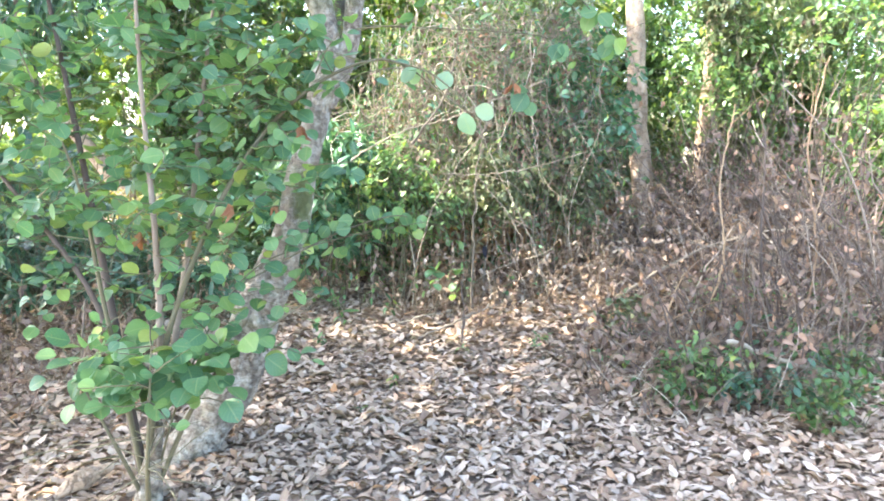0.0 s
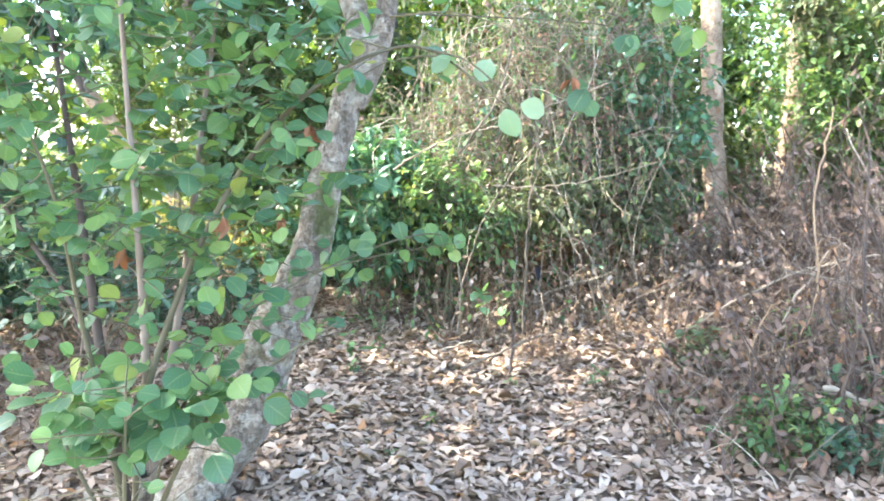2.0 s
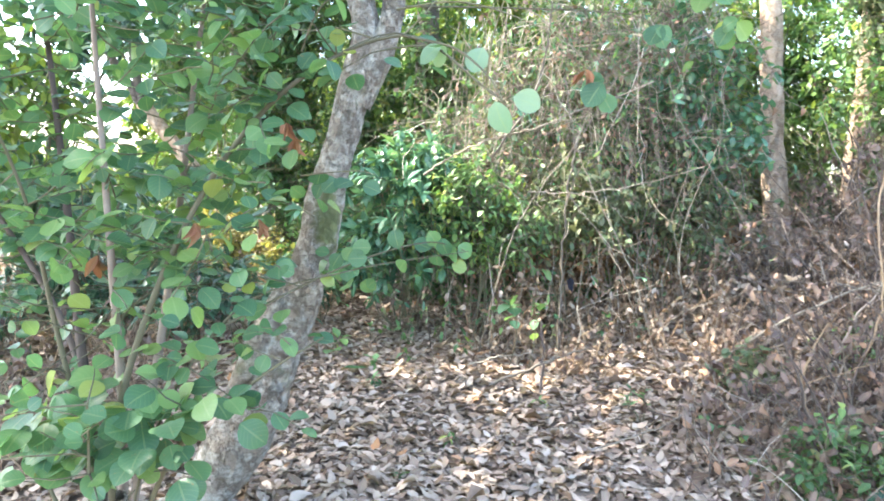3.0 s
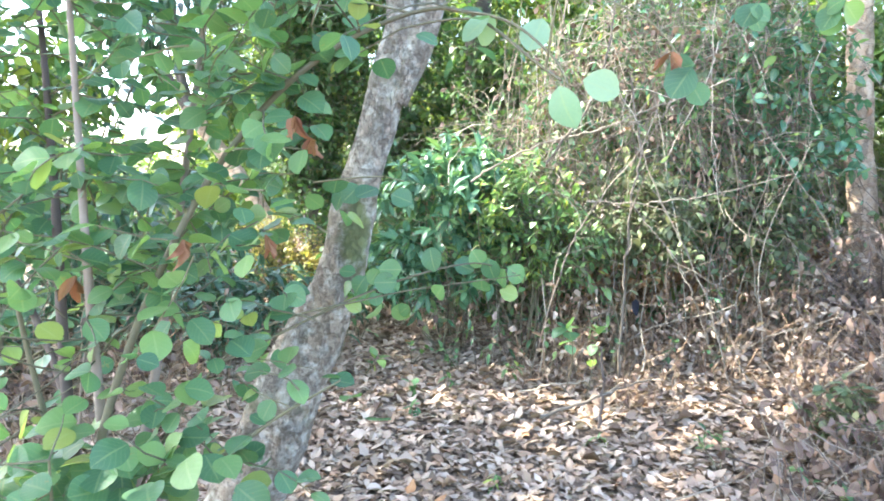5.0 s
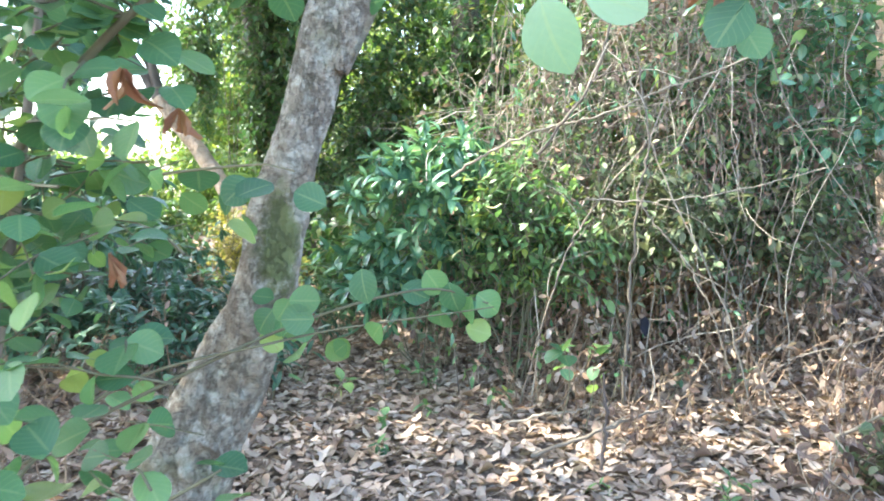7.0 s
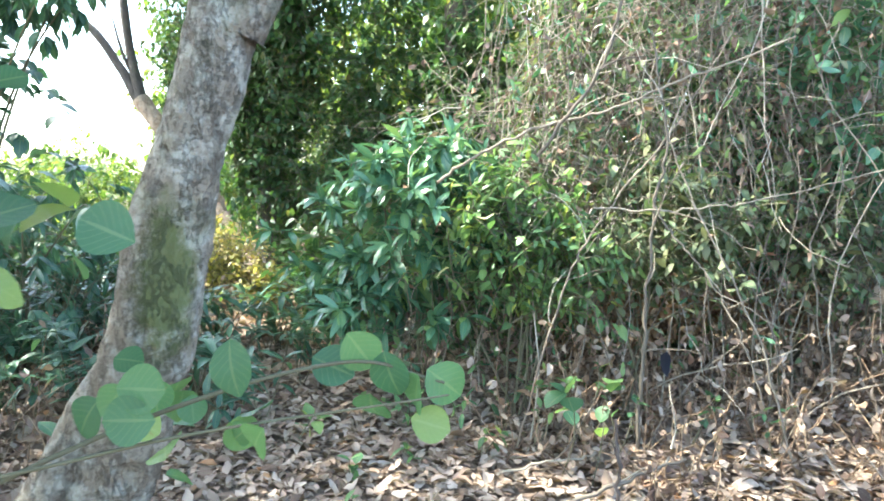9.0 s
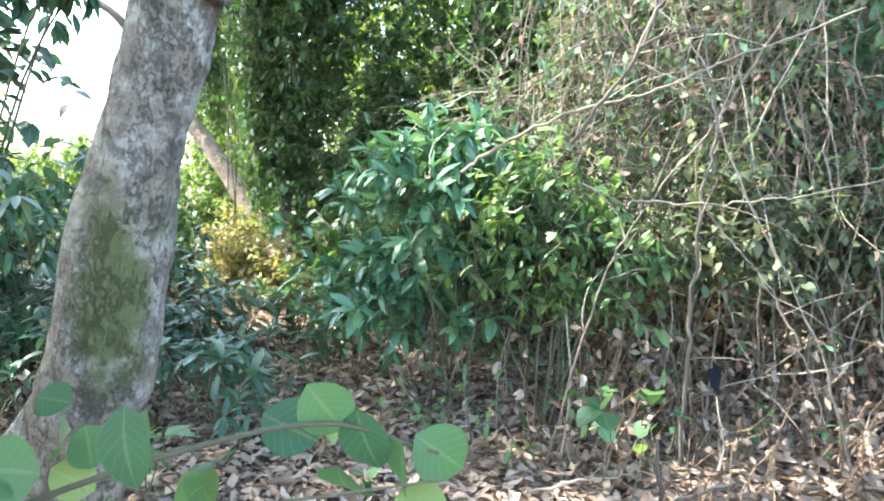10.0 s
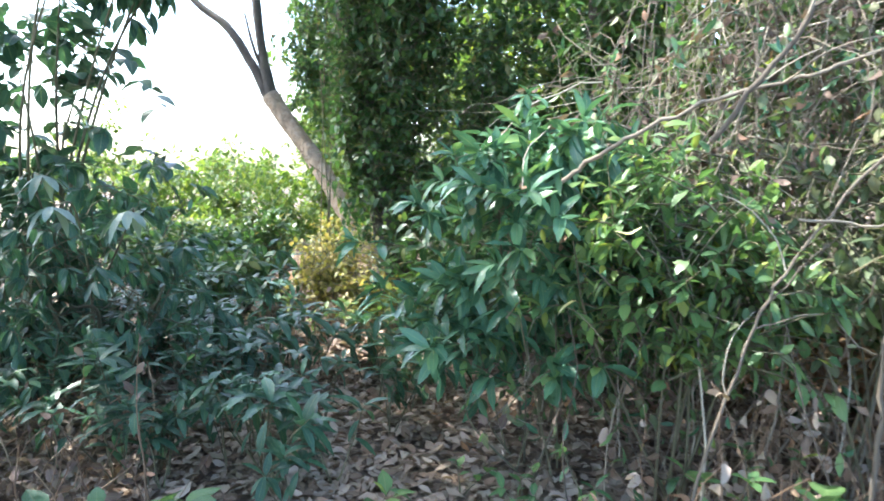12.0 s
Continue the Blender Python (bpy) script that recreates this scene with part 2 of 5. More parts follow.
# ---- builders ----
def mesh_from(name, V, F, UV=None, smooth=True):
    """A mesh of quads from arrays of vertices, faces and texture places."""
    V, F = np.asarray(V, np.float32), np.asarray(F, np.int32)
    me = bpy.data.meshes.new(name)
    me.vertices.add(len(V))
    me.vertices.foreach_set("co", V.ravel())
    me.loops.add(F.size)
    me.loops.foreach_set("vertex_index", F.ravel())
    me.polygons.add(len(F))
    me.polygons.foreach_set("loop_start", np.arange(0, F.size, 4, dtype=np.int32))
    if UV is not None:
        layer = me.uv_layers.new(name="UVMap")
        layer.data.foreach_set("uv", np.asarray(UV, np.float32)[F.ravel()].ravel())
    me.update(calc_edges=True)
    me.polygons.foreach_set("use_smooth", np.full(len(F), smooth))
    me.validate()
    return me


def part(name, me, material, parent=None, label="", kind=""):
    ob = new(name, me)
    if material is not None and not me.materials:
        me.materials.append(material)
    if parent is not None:
        ob.parent = parent
    return tagged(ob, label, "", "", kind)


def thing(name, label, category, group="", kind="", at=(0, 0, 0)):
    ob = new(name)
    ob.empty_display_size = 0.05
    ob.location = at
    return tagged(ob, label, category, group, kind)


def leaf_shape(widths, fold=0.25, curl=0.3, wave=0.0, seed=0, uneven=0.0):
    """One leaf of unit length along y: half widths down its length, folded on the midrib and curled."""
    r = np.random.RandomState(seed)
    n = len(widths)
    V, UV = [], []
    for i, w in enumerate(widths):
        t = i / (n - 1)
        zc = -curl * t * t
        yc = t * (1 - 0.12 * abs(curl))
        for s in (-1, 0, 1):
            V.append((s * w * (1 + uneven * r.uniform(-1, 0.6)), yc + (uneven * r.uniform(-0.06, 0.06)), zc + abs(s) * w * fold + (wave * r.uniform(-1, 1) if s else 0)))
            UV.append((0.5 + 0.5 * s, t))
    F = []
    for i in range(n - 1):
        for s in range(2):
            a = i * 3 + s
            F.append((a, a + 1, a + 4, a + 3))
    return np.array(V), np.array(F), np.array(UV)


ROUND = [leaf_shape([0.02, 0.25, 0.37, 0.44, 0.465, 0.455, 0.40, 0.28, 0.04], f, c, 0.014, i) for i, (f, c) in enumerate([(0.15, 0.1), (0.3, 0.25), (0.1, 0.35), (0.35, 0.0), (0.2, -0.15)])]
OVAL = [leaf_shape([0.02, 0.22, 0.28, 0.2, 0.02], f, c, 0.01, i) for i, (f, c) in enumerate([(0.2, 0.15), (0.35, 0.3), (0.1, 0.45)])]
LANCE = [leaf_shape([0.02, 0.12, 0.16, 0.13, 0.01], f, c, 0.01, i) for i, (f, c) in enumerate([(0.3, 0.2), (0.2, 0.4), (0.4, 0.6)])]
SMALL = [leaf_shape([0.03, 0.27, 0.03], f, c, 0.0, i) for i, (f, c) in enumerate([(0.25, 0.2), (0.1, 0.5)])]
CURLED = [leaf_shape([0.03, 0.17, 0.26, 0.27, 0.18, 0.02], f, c, w, i, 0.3) for i, (f, c, w) in enumerate([(0.5, 0.25, 0.06), (0.15, 0.45, 0.08), (-0.4, -0.35, 0.06), (1.6, 0.3, 0.08), (0.1, -0.2, 0.09), (-0.2, 0.6, 0.05)])]
LITTER = [leaf_shape([0.05, 0.24, 0.23, 0.04], f, c, w, i + 9, 0.3) for i, (f, c, w) in enumerate([(0.3, 0.12, 0.07), (0.1, 0.2, 0.08), (-0.3, -0.2, 0.07), (0.6, 0.1, 0.06), (0.0, -0.15, 0.1), (0.9, 0.25, 0.08), (-0.5, 0.3, 0.08), (0.2, -0.35, 0.09)])]
LITTER_FAR = [leaf_shape([0.05, 0.27, 0.05], f, c, 0.06, i + 29, 0.3) for i, (f, c) in enumerate([(0.3, 0.15), (-0.3, -0.2), (0.6, 0.2), (0.0, -0.3)])]


def frames_of(D, N):
    """Axes (across, along, up) from directions and rough normals."""
    D = D / np.maximum(np.linalg.norm(D, axis=1, keepdims=True), 1e-6)
    X = np.cross(D, N)
    l = np.linalg.norm(X, axis=1, keepdims=True)
    X = np.where(l < 1e-4, np.array([[1.0, 0, 0]]), X / np.maximum(l, 1e-6))
    return X, D, np.cross(X, D)


def leaves_mesh(name, shapes, P, D, N, S, rng):
    P, D, N, S = (np.asarray(a, float) for a in (P, D, N, S))
    X, Y, Z = frames_of(D, N)
    pick = rng.randint(0, len(shapes), len(P))
    Vs, Fs, Us, base = [], [], [], 0
    for k, (v, f, u) in enumerate(shapes):
        idx = np.where(pick == k)[0]
        if not len(idx):
            continue
        w = S[idx][:, None, None] * (v[None, :, 0:1] * X[idx][:, None] + v[None, :, 1:2] * Y[idx][:, None] + v[None, :, 2:3] * Z[idx][:, None]) + P[idx][:, None]
        n = len(v)
        Vs.append(w.reshape(-1, 3))
        Fs.append((f[None] + (np.arange(len(idx)) * n)[:, None, None]).reshape(-1, 4) + base)
        Us.append(np.tile(u, (len(idx), 1)))
        base += n * len(idx)
    return mesh_from(name, np.vstack(Vs), np.vstack(Fs), np.vstack(Us))


def tube_arrays(lines, sides=5):
    """Tubes along polylines [(points, radii), ...]."""
    Vs, Fs, base = [], [], 0
    for pts, rad in lines:
        pts, rad = np.asarray(pts, float), np.asarray(rad, float)
        k = len(pts)
        T = np.gradient(pts, axis=0)
        ref = np.tile(np.array([[0.31, 0.83, 0.46]]), (k, 1))
        X, Y, Z = frames_of(T, ref)
        a = np.arange(sides) * 2 * np.pi / sides
        ring = pts[:, None] + rad[:, None, None] * (np.cos(a)[None, :, None] * X[:, None] + np.sin(a)[None, :, None] * Z[:, None])
        Vs.append(ring.reshape(-1, 3))
        i, j = np.meshgrid(np.arange(k - 1), np.arange(sides), indexing="ij")
        j2 = (j + 1) % sides
        Fs.append(np.stack([i * sides + j, i * sides + j2, (i + 1) * sides + j2, (i + 1) * sides + j], -1).reshape(-1, 4) + base)
        base += k * sides
    return np.vstack(Vs), np.vstack(Fs)


def tubes_mesh(name, lines, sides=5):
    return mesh_from(name, *tube_arrays(lines, sides))


def smooth_line(points, n):
    """A smooth curve through points (Catmull-Rom), n steps a span."""
    p = np.asarray(points, float)
    p = np.vstack([2 * p[0] - p[1], p, 2 * p[-1] - p[-2]])
    out = []
    for i in range(1, len(p) - 2):
        for t in np.arange(n) / n:
            out.append(0.5 * (2 * p[i] + (p[i + 1] - p[i - 1]) * t + (2 * p[i - 1] - 5 * p[i] + 4 * p[i + 1] - p[i + 2]) * t * t + (3 * p[i] - p[i - 1] - 3 * p[i + 1] + p[i + 2]) * t ** 3))
    out.append(p[-2])
    return np.array(out)


def wander(start, way, length, k, rng, bend=0.25, droop=0.0):
    """A crooked twig: k points from start."""
    p, d, out = np.array(start, float), np.array(way, float), []
    d /= np.linalg.norm(d) + 1e-9
    for _ in range(k):
        out.append(p.copy())
        p = p + d * length / (k - 1)
        d = d + rng.normal(0, bend, 3) + np.array([0, 0, -droop])
        d /= np.linalg.norm(d) + 1e-9
    return np.array(out)


def height(x, y):
    """The lie of the land: a gentle rise ahead, a bank at the back on the one side."""
    x, y = np.asarray(x, float), np.asarray(y, float)
    z = np.where(y < 0, 0.03 * np.maximum(y, -8), 0.097 * np.minimum(y, 5) + 0.06 * np.clip(y - 5, 0, 5))
    z = z + 0.10 * np.clip(x - 0.8, 0, 2.5) * np.clip((y - 2.5) / 3, 0, 1)
    z = z + 0.26 * np.clip((y - 4.7) / 1.7, 0, 1) ** 1.5 * np.clip((x - 0.3) / 1.3, 0, 1)
    z = z - 0.04 * np.clip(-x - 3.5, 0, 8) * np.clip((y - 5) / 4, 0, 1)
    far = np.clip((np.hypot(x, y - 4) - 14) / 30, 0, 1)
    z = z * (1 - far) + 0.45 * far
    return z + 0.018 * np.sin(2.3 * x + 1.1 * y) + 0.014 * np.sin(4.1 * y - 2.7 * x + 1.0)


def whorl_points(tip, way, n, rng, spread=1.1):
    """n leaves round the end of a twig."""
    way = np.asarray(way, float) / (np.linalg.norm(way) + 1e-9)
    a = np.array([0.3, 0.2, 1.0]) if abs(way[2]) < 0.8 else np.array([1.0, 0.2, 0])
    u = np.cross(way, a)
    u /= np.linalg.norm(u)
    v = np.cross(way, u)
    out = []
    ph = rng.uniform(0, 6.28)
    for i in range(n):
        t = ph + i * 6.283 / n + rng.uniform(-0.25, 0.25)
        s = spread * rng.uniform(0.7, 1.2)
        d = way + s * (math.cos(t) * u + math.sin(t) * v)
        out.append((tip - way * rng.uniform(0, 0.03), d))
    return out


def foliage_cloud(centre, radii, n_twigs, leaves, size, rng, twig=(0.12, 0.35), whorl=False, droop=0.25, shell=0.45, up=0.2, clumps=0):
    """Twigs and leaf anchors filling an uneven rounded mass: most near its surface, gathered into clumps."""
    c, rad = np.array(centre, float), np.array(radii, float)
    P, D, N, S, lines = [], [], [], [], []
    seeds = [rng.normal(size=3) for _ in range(clumps)] if clumps else None
    for _ in range(n_twigs):
        d = seeds[rng.randint(clumps)] + rng.normal(0, 0.35, 3) if clumps else rng.normal(size=3)
        d = d / np.linalg.norm(d)
        lump = 1 + 0.22 * math.sin(5 * d[0] + 3 * d[2] + centre[0]) + 0.15 * math.sin(9 * d[1] - 7 * d[2] + centre[1])
        r = (rng.uniform(shell, 1.0) ** 0.6) * lump
        tip = c + d * rad * r
        way = d * np.array([1, 1, 0.6]) + rng.normal(0, 0.45, 3) + np.array([0, 0, up])
        L = rng.uniform(*twig)
        way = way / np.linalg.norm(way)
        pts = wander(tip - way * L, way, L, 5, rng, 0.18, droop * 0.4)
        if pts[-1][2] < float(height(pts[-1][0], pts[-1][1])) + 0.03:
            continue
        lines.append((pts, np.linspace(0.0035, 0.0012, 5)))
        if whorl:
            an = whorl_points(pts[-1], pts[-1] - pts[-2], leaves, rng)
            an += [(pts[2], rng.normal(0, 1, 3)), (pts[3], rng.normal(0, 1, 3))]
        else:
            an = []
            for i in range(leaves):
                q = (i + 0.6) / leaves * 4
                a = int(min(q, 3))
                pos = pts[a] + (pts[a + 1] - pts[a]) * (q - a)
                sd = np.cross(way, rng.normal(size=3))
                an.append((pos, 0.5 * way + sd / (np.linalg.norm(sd) + 1e-6)))
        for pos, dd in an:
            dd = dd / (np.linalg.norm(dd) + 1e-6) + np.array([0, 0, -droop])
            P.append(pos), D.append(dd), N.append(np.array([0, 0, 1.0]) + rng.normal(0, 0.35, 3)), S.append(size * rng.uniform(0.6, 1.15))
    return P, D, N, S, lines


def shrub(name, label, category, base, centre, radii, n_twigs, leaves, size, shapes, mat, seed, stem_mat=None, n_stems=6, group="", stem_r=0.012, **kw):
    """A bush: stems from the ground that fan out into a leafy mass."""
    rng = np.random.RandomState(seed)
    t = thing(name, label, category, group, at=(base[0], base[1], float(height(base[0], base[1]))))
    inv = np.array(t.location)
    P, D, N, S, lines = foliage_cloud(centre, radii, n_twigs, leaves, size, rng, **kw)
    part("foliage", leaves_mesh("foliage", shapes, np.array(P) - inv, D, N, S, rng), mat, t, kind="stuff")
    part("twigwork", tubes_mesh("twigwork", [(p - inv, r) for p, r in (lines if size < 0.1 and centre[1] < 7 else lines[::4])], 3), stem_mat or TWIG_GREEN, t, kind="stuff")
    for i in range(n_stems):
        end = np.array(centre) + rng.uniform(-0.75, 0.75, 3) * np.array(radii)
        b = inv + np.array([rng.uniform(-0.08, 0.08), rng.uniform(-0.08, 0.08), -0.05])
        mid = b * 0.5 + end * 0.5 + np.array([0, 0, 0.15]) * (end[2] - b[2]) + rng.normal(0, 0.06, 3)
        line = smooth_line([b, mid, end], 6) - inv
        part("stem", tubes_mesh("stem", [(line, np.linspace(stem_r, stem_r * 0.35, len(line)))], 6), stem_mat or TWIG_GREEN, t)
    return t


def trunk_mesh(name, points, radii, seed, sides=28, steps=14, rough=0.12, flare=0.0, dents=()):
    """A round trunk along a bent line, lumpy, with root flare and hollows (place, reach, depth)."""
    line = smooth_line(points, steps)
    r = np.interp(np.linspace(0, 1, len(line)), np.linspace(0, 1, len(radii)), radii)
    V, F = tube_arrays([(line, np.ones(len(line)))], sides)
    C = np.repeat(line, sides, axis=0)
    O = V - C
    R = np.repeat(r, sides)
    out = np.empty(len(V))
    for i in range(len(V)):
        q = Vector((C[i] + O[i] * R[i]).tolist())
        n1 = noise.noise(q * 4.5 + Vector((seed, 0, 0)))
        n2 = noise.noise(Vector((q.x * 16, q.y * 16, q.z * 7)) + Vector((0, seed, 0)))
        n3 = noise.noise(q * 38)
        out[i] = R[i] * (1 + rough * (n1 + 0.55 * n2 + 0.25 * n3))
    if flare:
        hgt = np.clip(1 - (C[:, 2] - line[0][2]) / 0.32, 0, 1)
        ang = np.arctan2(O[:, 1], O[:, 0])
        out *= 1 + flare * hgt ** 2 * (0.6 + 0.5 * np.sin(ang * 4 + seed) + 0.2 * np.sin(ang * 7))
    V = C + O * out[:, None]
    for place, reach, depth in dents:
        d = np.linalg.norm(V - np.array(place), axis=1)
        V -= O * (depth * np.exp(-(d / reach) ** 2) - 0.45 * depth * np.exp(-((d - reach * 1.5) / (reach * 0.5)) ** 2))[:, None]
    return mesh_from(name, V, F)


# ---- the ground ----
def spaced(lo, hi, fine, reach):
    mid = np.arange(lo, hi + 1e-6, fine)
    out = np.cumsum(fine * 1.35 ** np.arange(1, 40))
    out = out[out < reach]
    return np.concatenate([lo - out[::-1], mid, hi + out])


def build_ground():
    xs, ys = spaced(-5.0, 4.5, 0.07, 900), spaced(0.5, 9.5, 0.07, 900)
    X, Y = np.meshgrid(xs, ys, indexing="ij")
    Z = height(X, Y)
    near = (np.abs(X) < 6) & (Y > -1) & (Y < 11)
    for i, j in zip(*np.where(near)):
        Z[i, j] += 0.016 * noise.noise(Vector((X[i, j] * 5, Y[i, j] * 5, 0)))
    V = np.stack([X, Y, Z], -1).reshape(-1, 3)
    i, j = np.meshgrid(np.arange(len(xs) - 1), np.arange(len(ys) - 1), indexing="ij")
    n = len(ys)
    F = np.stack([i * n + j, (i + 1) * n + j, (i + 1) * n + j + 1, i * n + j + 1], -1).reshape(-1, 4)
    ob = part("ground", mesh_from("ground", V, F), SOIL)
    return tagged(ob, "brown woodland soil under dry leaf litter", "ground", "", "structure")


ground = build_ground()


def litter_anchors(n, lo, hi, rng, lift, size):
    x, y = rng.uniform(lo[0], hi[0], n), rng.uniform(lo[1], hi[1], n)
    P = np.stack([x, y, height(x, y) + rng.uniform(0.002, lift, n)], -1)
    a = rng.uniform(0, 2 * np.pi, n)
    D = np.stack([np.cos(a), np.sin(a), rng.normal(0, 0.13, n)], -1)
    N = np.stack([rng.normal(0, 0.18, n), rng.normal(0, 0.18, n), np.ones(n)], -1)
    return P, D, N, size * rng.uniform(0.45, 1.25, n)


def build_litter():
    rng = np.random.RandomState(11)
    t = thing("leaf_litter", "thick carpet of dry tan and brown fallen leaves", "leaf litter", kind="stuff")
    sets = [litter_anchors(54000, (-3.4, 2.2), (3.2, 6.4), rng, 0.026, 0.064),
            litter_anchors(11000, (-5.5, 6.0), (4.5, 10.0), rng, 0.04, 0.10),
            litter_anchors(3500, (-6.0, 1.0), (-3.2, 6.2), rng, 0.03, 0.10),
            litter_anchors(3500, (3.0, 1.0), (5.5, 6.2), rng, 0.03, 0.10),
            litter_anchors(9000, (-5.0, -4.0), (5.0, 2.3), rng, 0.03, 0.10)]
    for k, s in enumerate(sets):
        part("leaf_carpet", leaves_mesh("leaf_carpet", LITTER if k == 0 else LITTER_FAR, *s, rng), DRY_LITTER, t, kind="stuff")
    meshes = [leaves_mesh("fallen_leaf", [sh], [(0, 0, 0)], [(0, 1, 0)], [(0, 0, 1)], [1], rng) for sh in CURLED]
    P, D, N, S = litter_anchors(290, (-1.0, 2.9), (1.3, 5.0), rng, 0.02, 0.08)
    for i in range(len(P)):
        ob = part("leaf", meshes[i % len(meshes)], DRY_LITTER, t)
        ob.location = P[i] + np.array([0, 0, 0.02])
        ob.rotation_euler = (rng.normal(0, 0.25), rng.normal(0, 0.3), math.atan2(D[i][1], D[i][0]))
        ob.scale = [max(S[i], 0.06)] * 3
    return t


build_litter()


# ---- trees ----
def shade_canopy(lo, hi, z, n, size, rng, gaps=()):
    """A wide, ragged, unseen layer of leafy twigs added for shade; gaps (x, y, reach) let the sun through."""
    P, D, N, S, lines = [], [], [], [], []
    clumps = [(rng.uniform(lo[0], hi[0]), rng.uniform(lo[1], hi[1]), rng.uniform(*z)) for _ in range(n // 9)]
    for _ in range(n):
        c = np.array(clumps[rng.randint(len(clumps))]) + rng.normal(0, 1, 3) * np.array([0.34, 0.34, 0.16])
        if any(math.hypot(c[0] - gx, c[1] - gy) < g * rng.uniform(0.6, 1.15) for gx, gy, g in gaps):
            continue
        p = wander(c, rng.normal(0, 1, 3) * np.array([1, 1, 0.35]), rng.uniform(0.25, 0.5), 5, rng, 0.18, 0.05)
        lines.append((p, np.linspace(0.0045, 0.0015, 5)))
        for a in range(1, 5):
            for _ in range(2):
                P.append(p[a]), D.append(rng.normal(0, 1, 3) * np.array([1, 1, 0.5]) + np.array([0, 0, -0.3])), N.append(np.array([0, 0, 1.0]) + rng.normal(0, 0.4, 3)), S.append(size * rng.uniform(0.6, 1.15))
    return P, D, N, S, lines


def leaning_tree():
    """The near tree: a bent, lichen-grey trunk, and a wide unseen canopy high up, added for shade."""
    b = np.array([-1.13, 2.98, 0.24])
    t = thing("leaning_tree", "leaning grey tree trunk with lichen, moss and a knotty bend", "tree", at=b)
    pts = np.array([(-1.16, 2.97, 0.16), (-1.06, 3.0, 0.34), (-0.96, 3.04, 0.51), (-0.868, 3.07, 0.68), (-0.808, 3.1, 0.86), (-0.72, 3.13, 1.04), (-0.657, 3.135, 1.22), (-0.622, 3.145, 1.41), (-0.58, 3.155, 1.56), (-0.54, 3.175, 1.74), (-0.50, 3.19, 1.9), (-0.50, 3.22, 2.15), (-0.75, 3.3, 2.8), (-0.95, 3.3, 3.8)]) - b
    dents = [((np.array([-0.75, 3.02, 0.885]) - b), 0.028, 0.032), ((np.array([-0.655, 3.08, 1.05]) - b), 0.022, 0.024), ((np.array([-0.86, 3.0, 0.84]) - b), 0.02, 0.012), ((np.array([-0.72, 3.06, 1.0]) - b), 0.018, 0.012), ((np.array([-0.62, 3.08, 1.3]) - b), 0.016, 0.010)]
    part("trunk", trunk_mesh("trunk", pts, [0.135, 0.105, 0.097, 0.094, 0.092, 0.074, 0.068, 0.065, 0.059, 0.054, 0.055, 0.052, 0.048, 0.03], 3.0, 56, 22, 0.24, 0.35, dents), BARK, t)
    part("burl", trunk_mesh("burl", np.array([(-0.93, 3.0, 0.74), (-0.85, 3.04, 0.9), (-0.79, 3.07, 1.03), (-0.73, 3.09, 1.17), (-0.66, 3.1, 1.30)]) - b, [0.015, 0.05, 0.04, 0.034, 0.012], 7.0, 24, 10, 0.3), BARK, t, "knotty grey-brown burl")
    part("root", trunk_mesh("root", np.array([(-1.1, 2.98, 0.36), (-1.27, 2.92, 0.29), (-1.45, 2.9, 0.24)]) - b, [0.06, 0.045, 0.015], 8.0, 16, 8, 0.25), BARK, t)
    # Limbs after the first are unseen; they carry the added leaf cover.
    limbs = [[(-0.505, 3.185, 1.78), (-0.43, 3.2, 1.95), (-0.38, 3.21, 2.12), (-0.33, 3.25, 2.6), (-0.1, 3.4, 3.4)], [(-0.75, 3.3, 2.8), (-1.6, 3.1, 3.8), (-3.0, 3.0, 4.7)], [(-0.9, 3.3, 3.5), (-0.9, 2.4, 4.4), (-1.6, 1.2, 5.0)], [(-0.95, 3.3, 3.8), (-1.2, 3.0, 4.6), (-2.6, 2.0, 5.2)], [(-0.95, 3.3, 3.7), (-2.0, 3.4, 4.6), (-3.6, 3.6, 5.1), (-5.4, 3.7, 5.3)]]
    for k, l in enumerate(limbs):
        part("limb", trunk_mesh("limb", np.array(l) - b, [0.048, 0.046, 0.04, 0.035, 0.02][:len(l)], 4.0 + k, 14, 10, 0.15), BARK, t)
    rng = np.random.RandomState(5)
    # Leaf cover out of view, laid out to shade litter, sapling and brush.
    P, D, N, S, lines = foliage_cloud((-2.7, 1.25, 4.9), (3.3, 2.1, 0.7), 950, 8, 0.14, rng, twig=(0.3, 0.6), shell=0.05, clumps=110)
    P2, D2, N2, S2, lines2 = foliage_cloud((-1.2, 3.3, 4.9), (2.1, 0.9, 0.5), 470, 8, 0.14, rng, twig=(0.3, 0.6), shell=0.05, clumps=50)
    P3, D3, N3, S3, lines3 = shade_canopy((-7.0, 2.3), (-3.7, 4.4), (4.7, 5.7), 400, 0.16, rng, [(-3.6, 5.0, 0.8)])
    P4, D4, N4, S4, lines4 = shade_canopy((-3.7, 1.9), (-1.6, 4.35), (4.7, 5.7), 720, 0.16, rng, [(-3.6, 4.55, 0.3)])
    P5, D5, N5, S5, lines5 = shade_canopy((-6.7, 2.0), (-4.6, 3.8), (4.7, 5.7), 230, 0.16, rng)
    P, D, N, S, lines = P + P2 + P3 + P4 + P5, D + D2 + D3 + D4 + D5, N + N2 + N3 + N4 + N5, S + S2 + S3 + S4 + S5, lines + lines2 + lines3 + lines4 + lines5
    part("crown", leaves_mesh("crown", SMALL, np.array(P) - b, D, N, S, rng), GREEN_ROUND, t, kind="stuff")
    part("twigwork", tubes_mesh("twigwork", [(p - b, r) for p, r in lines], 3), TWIG_GREEN, t, kind="stuff")


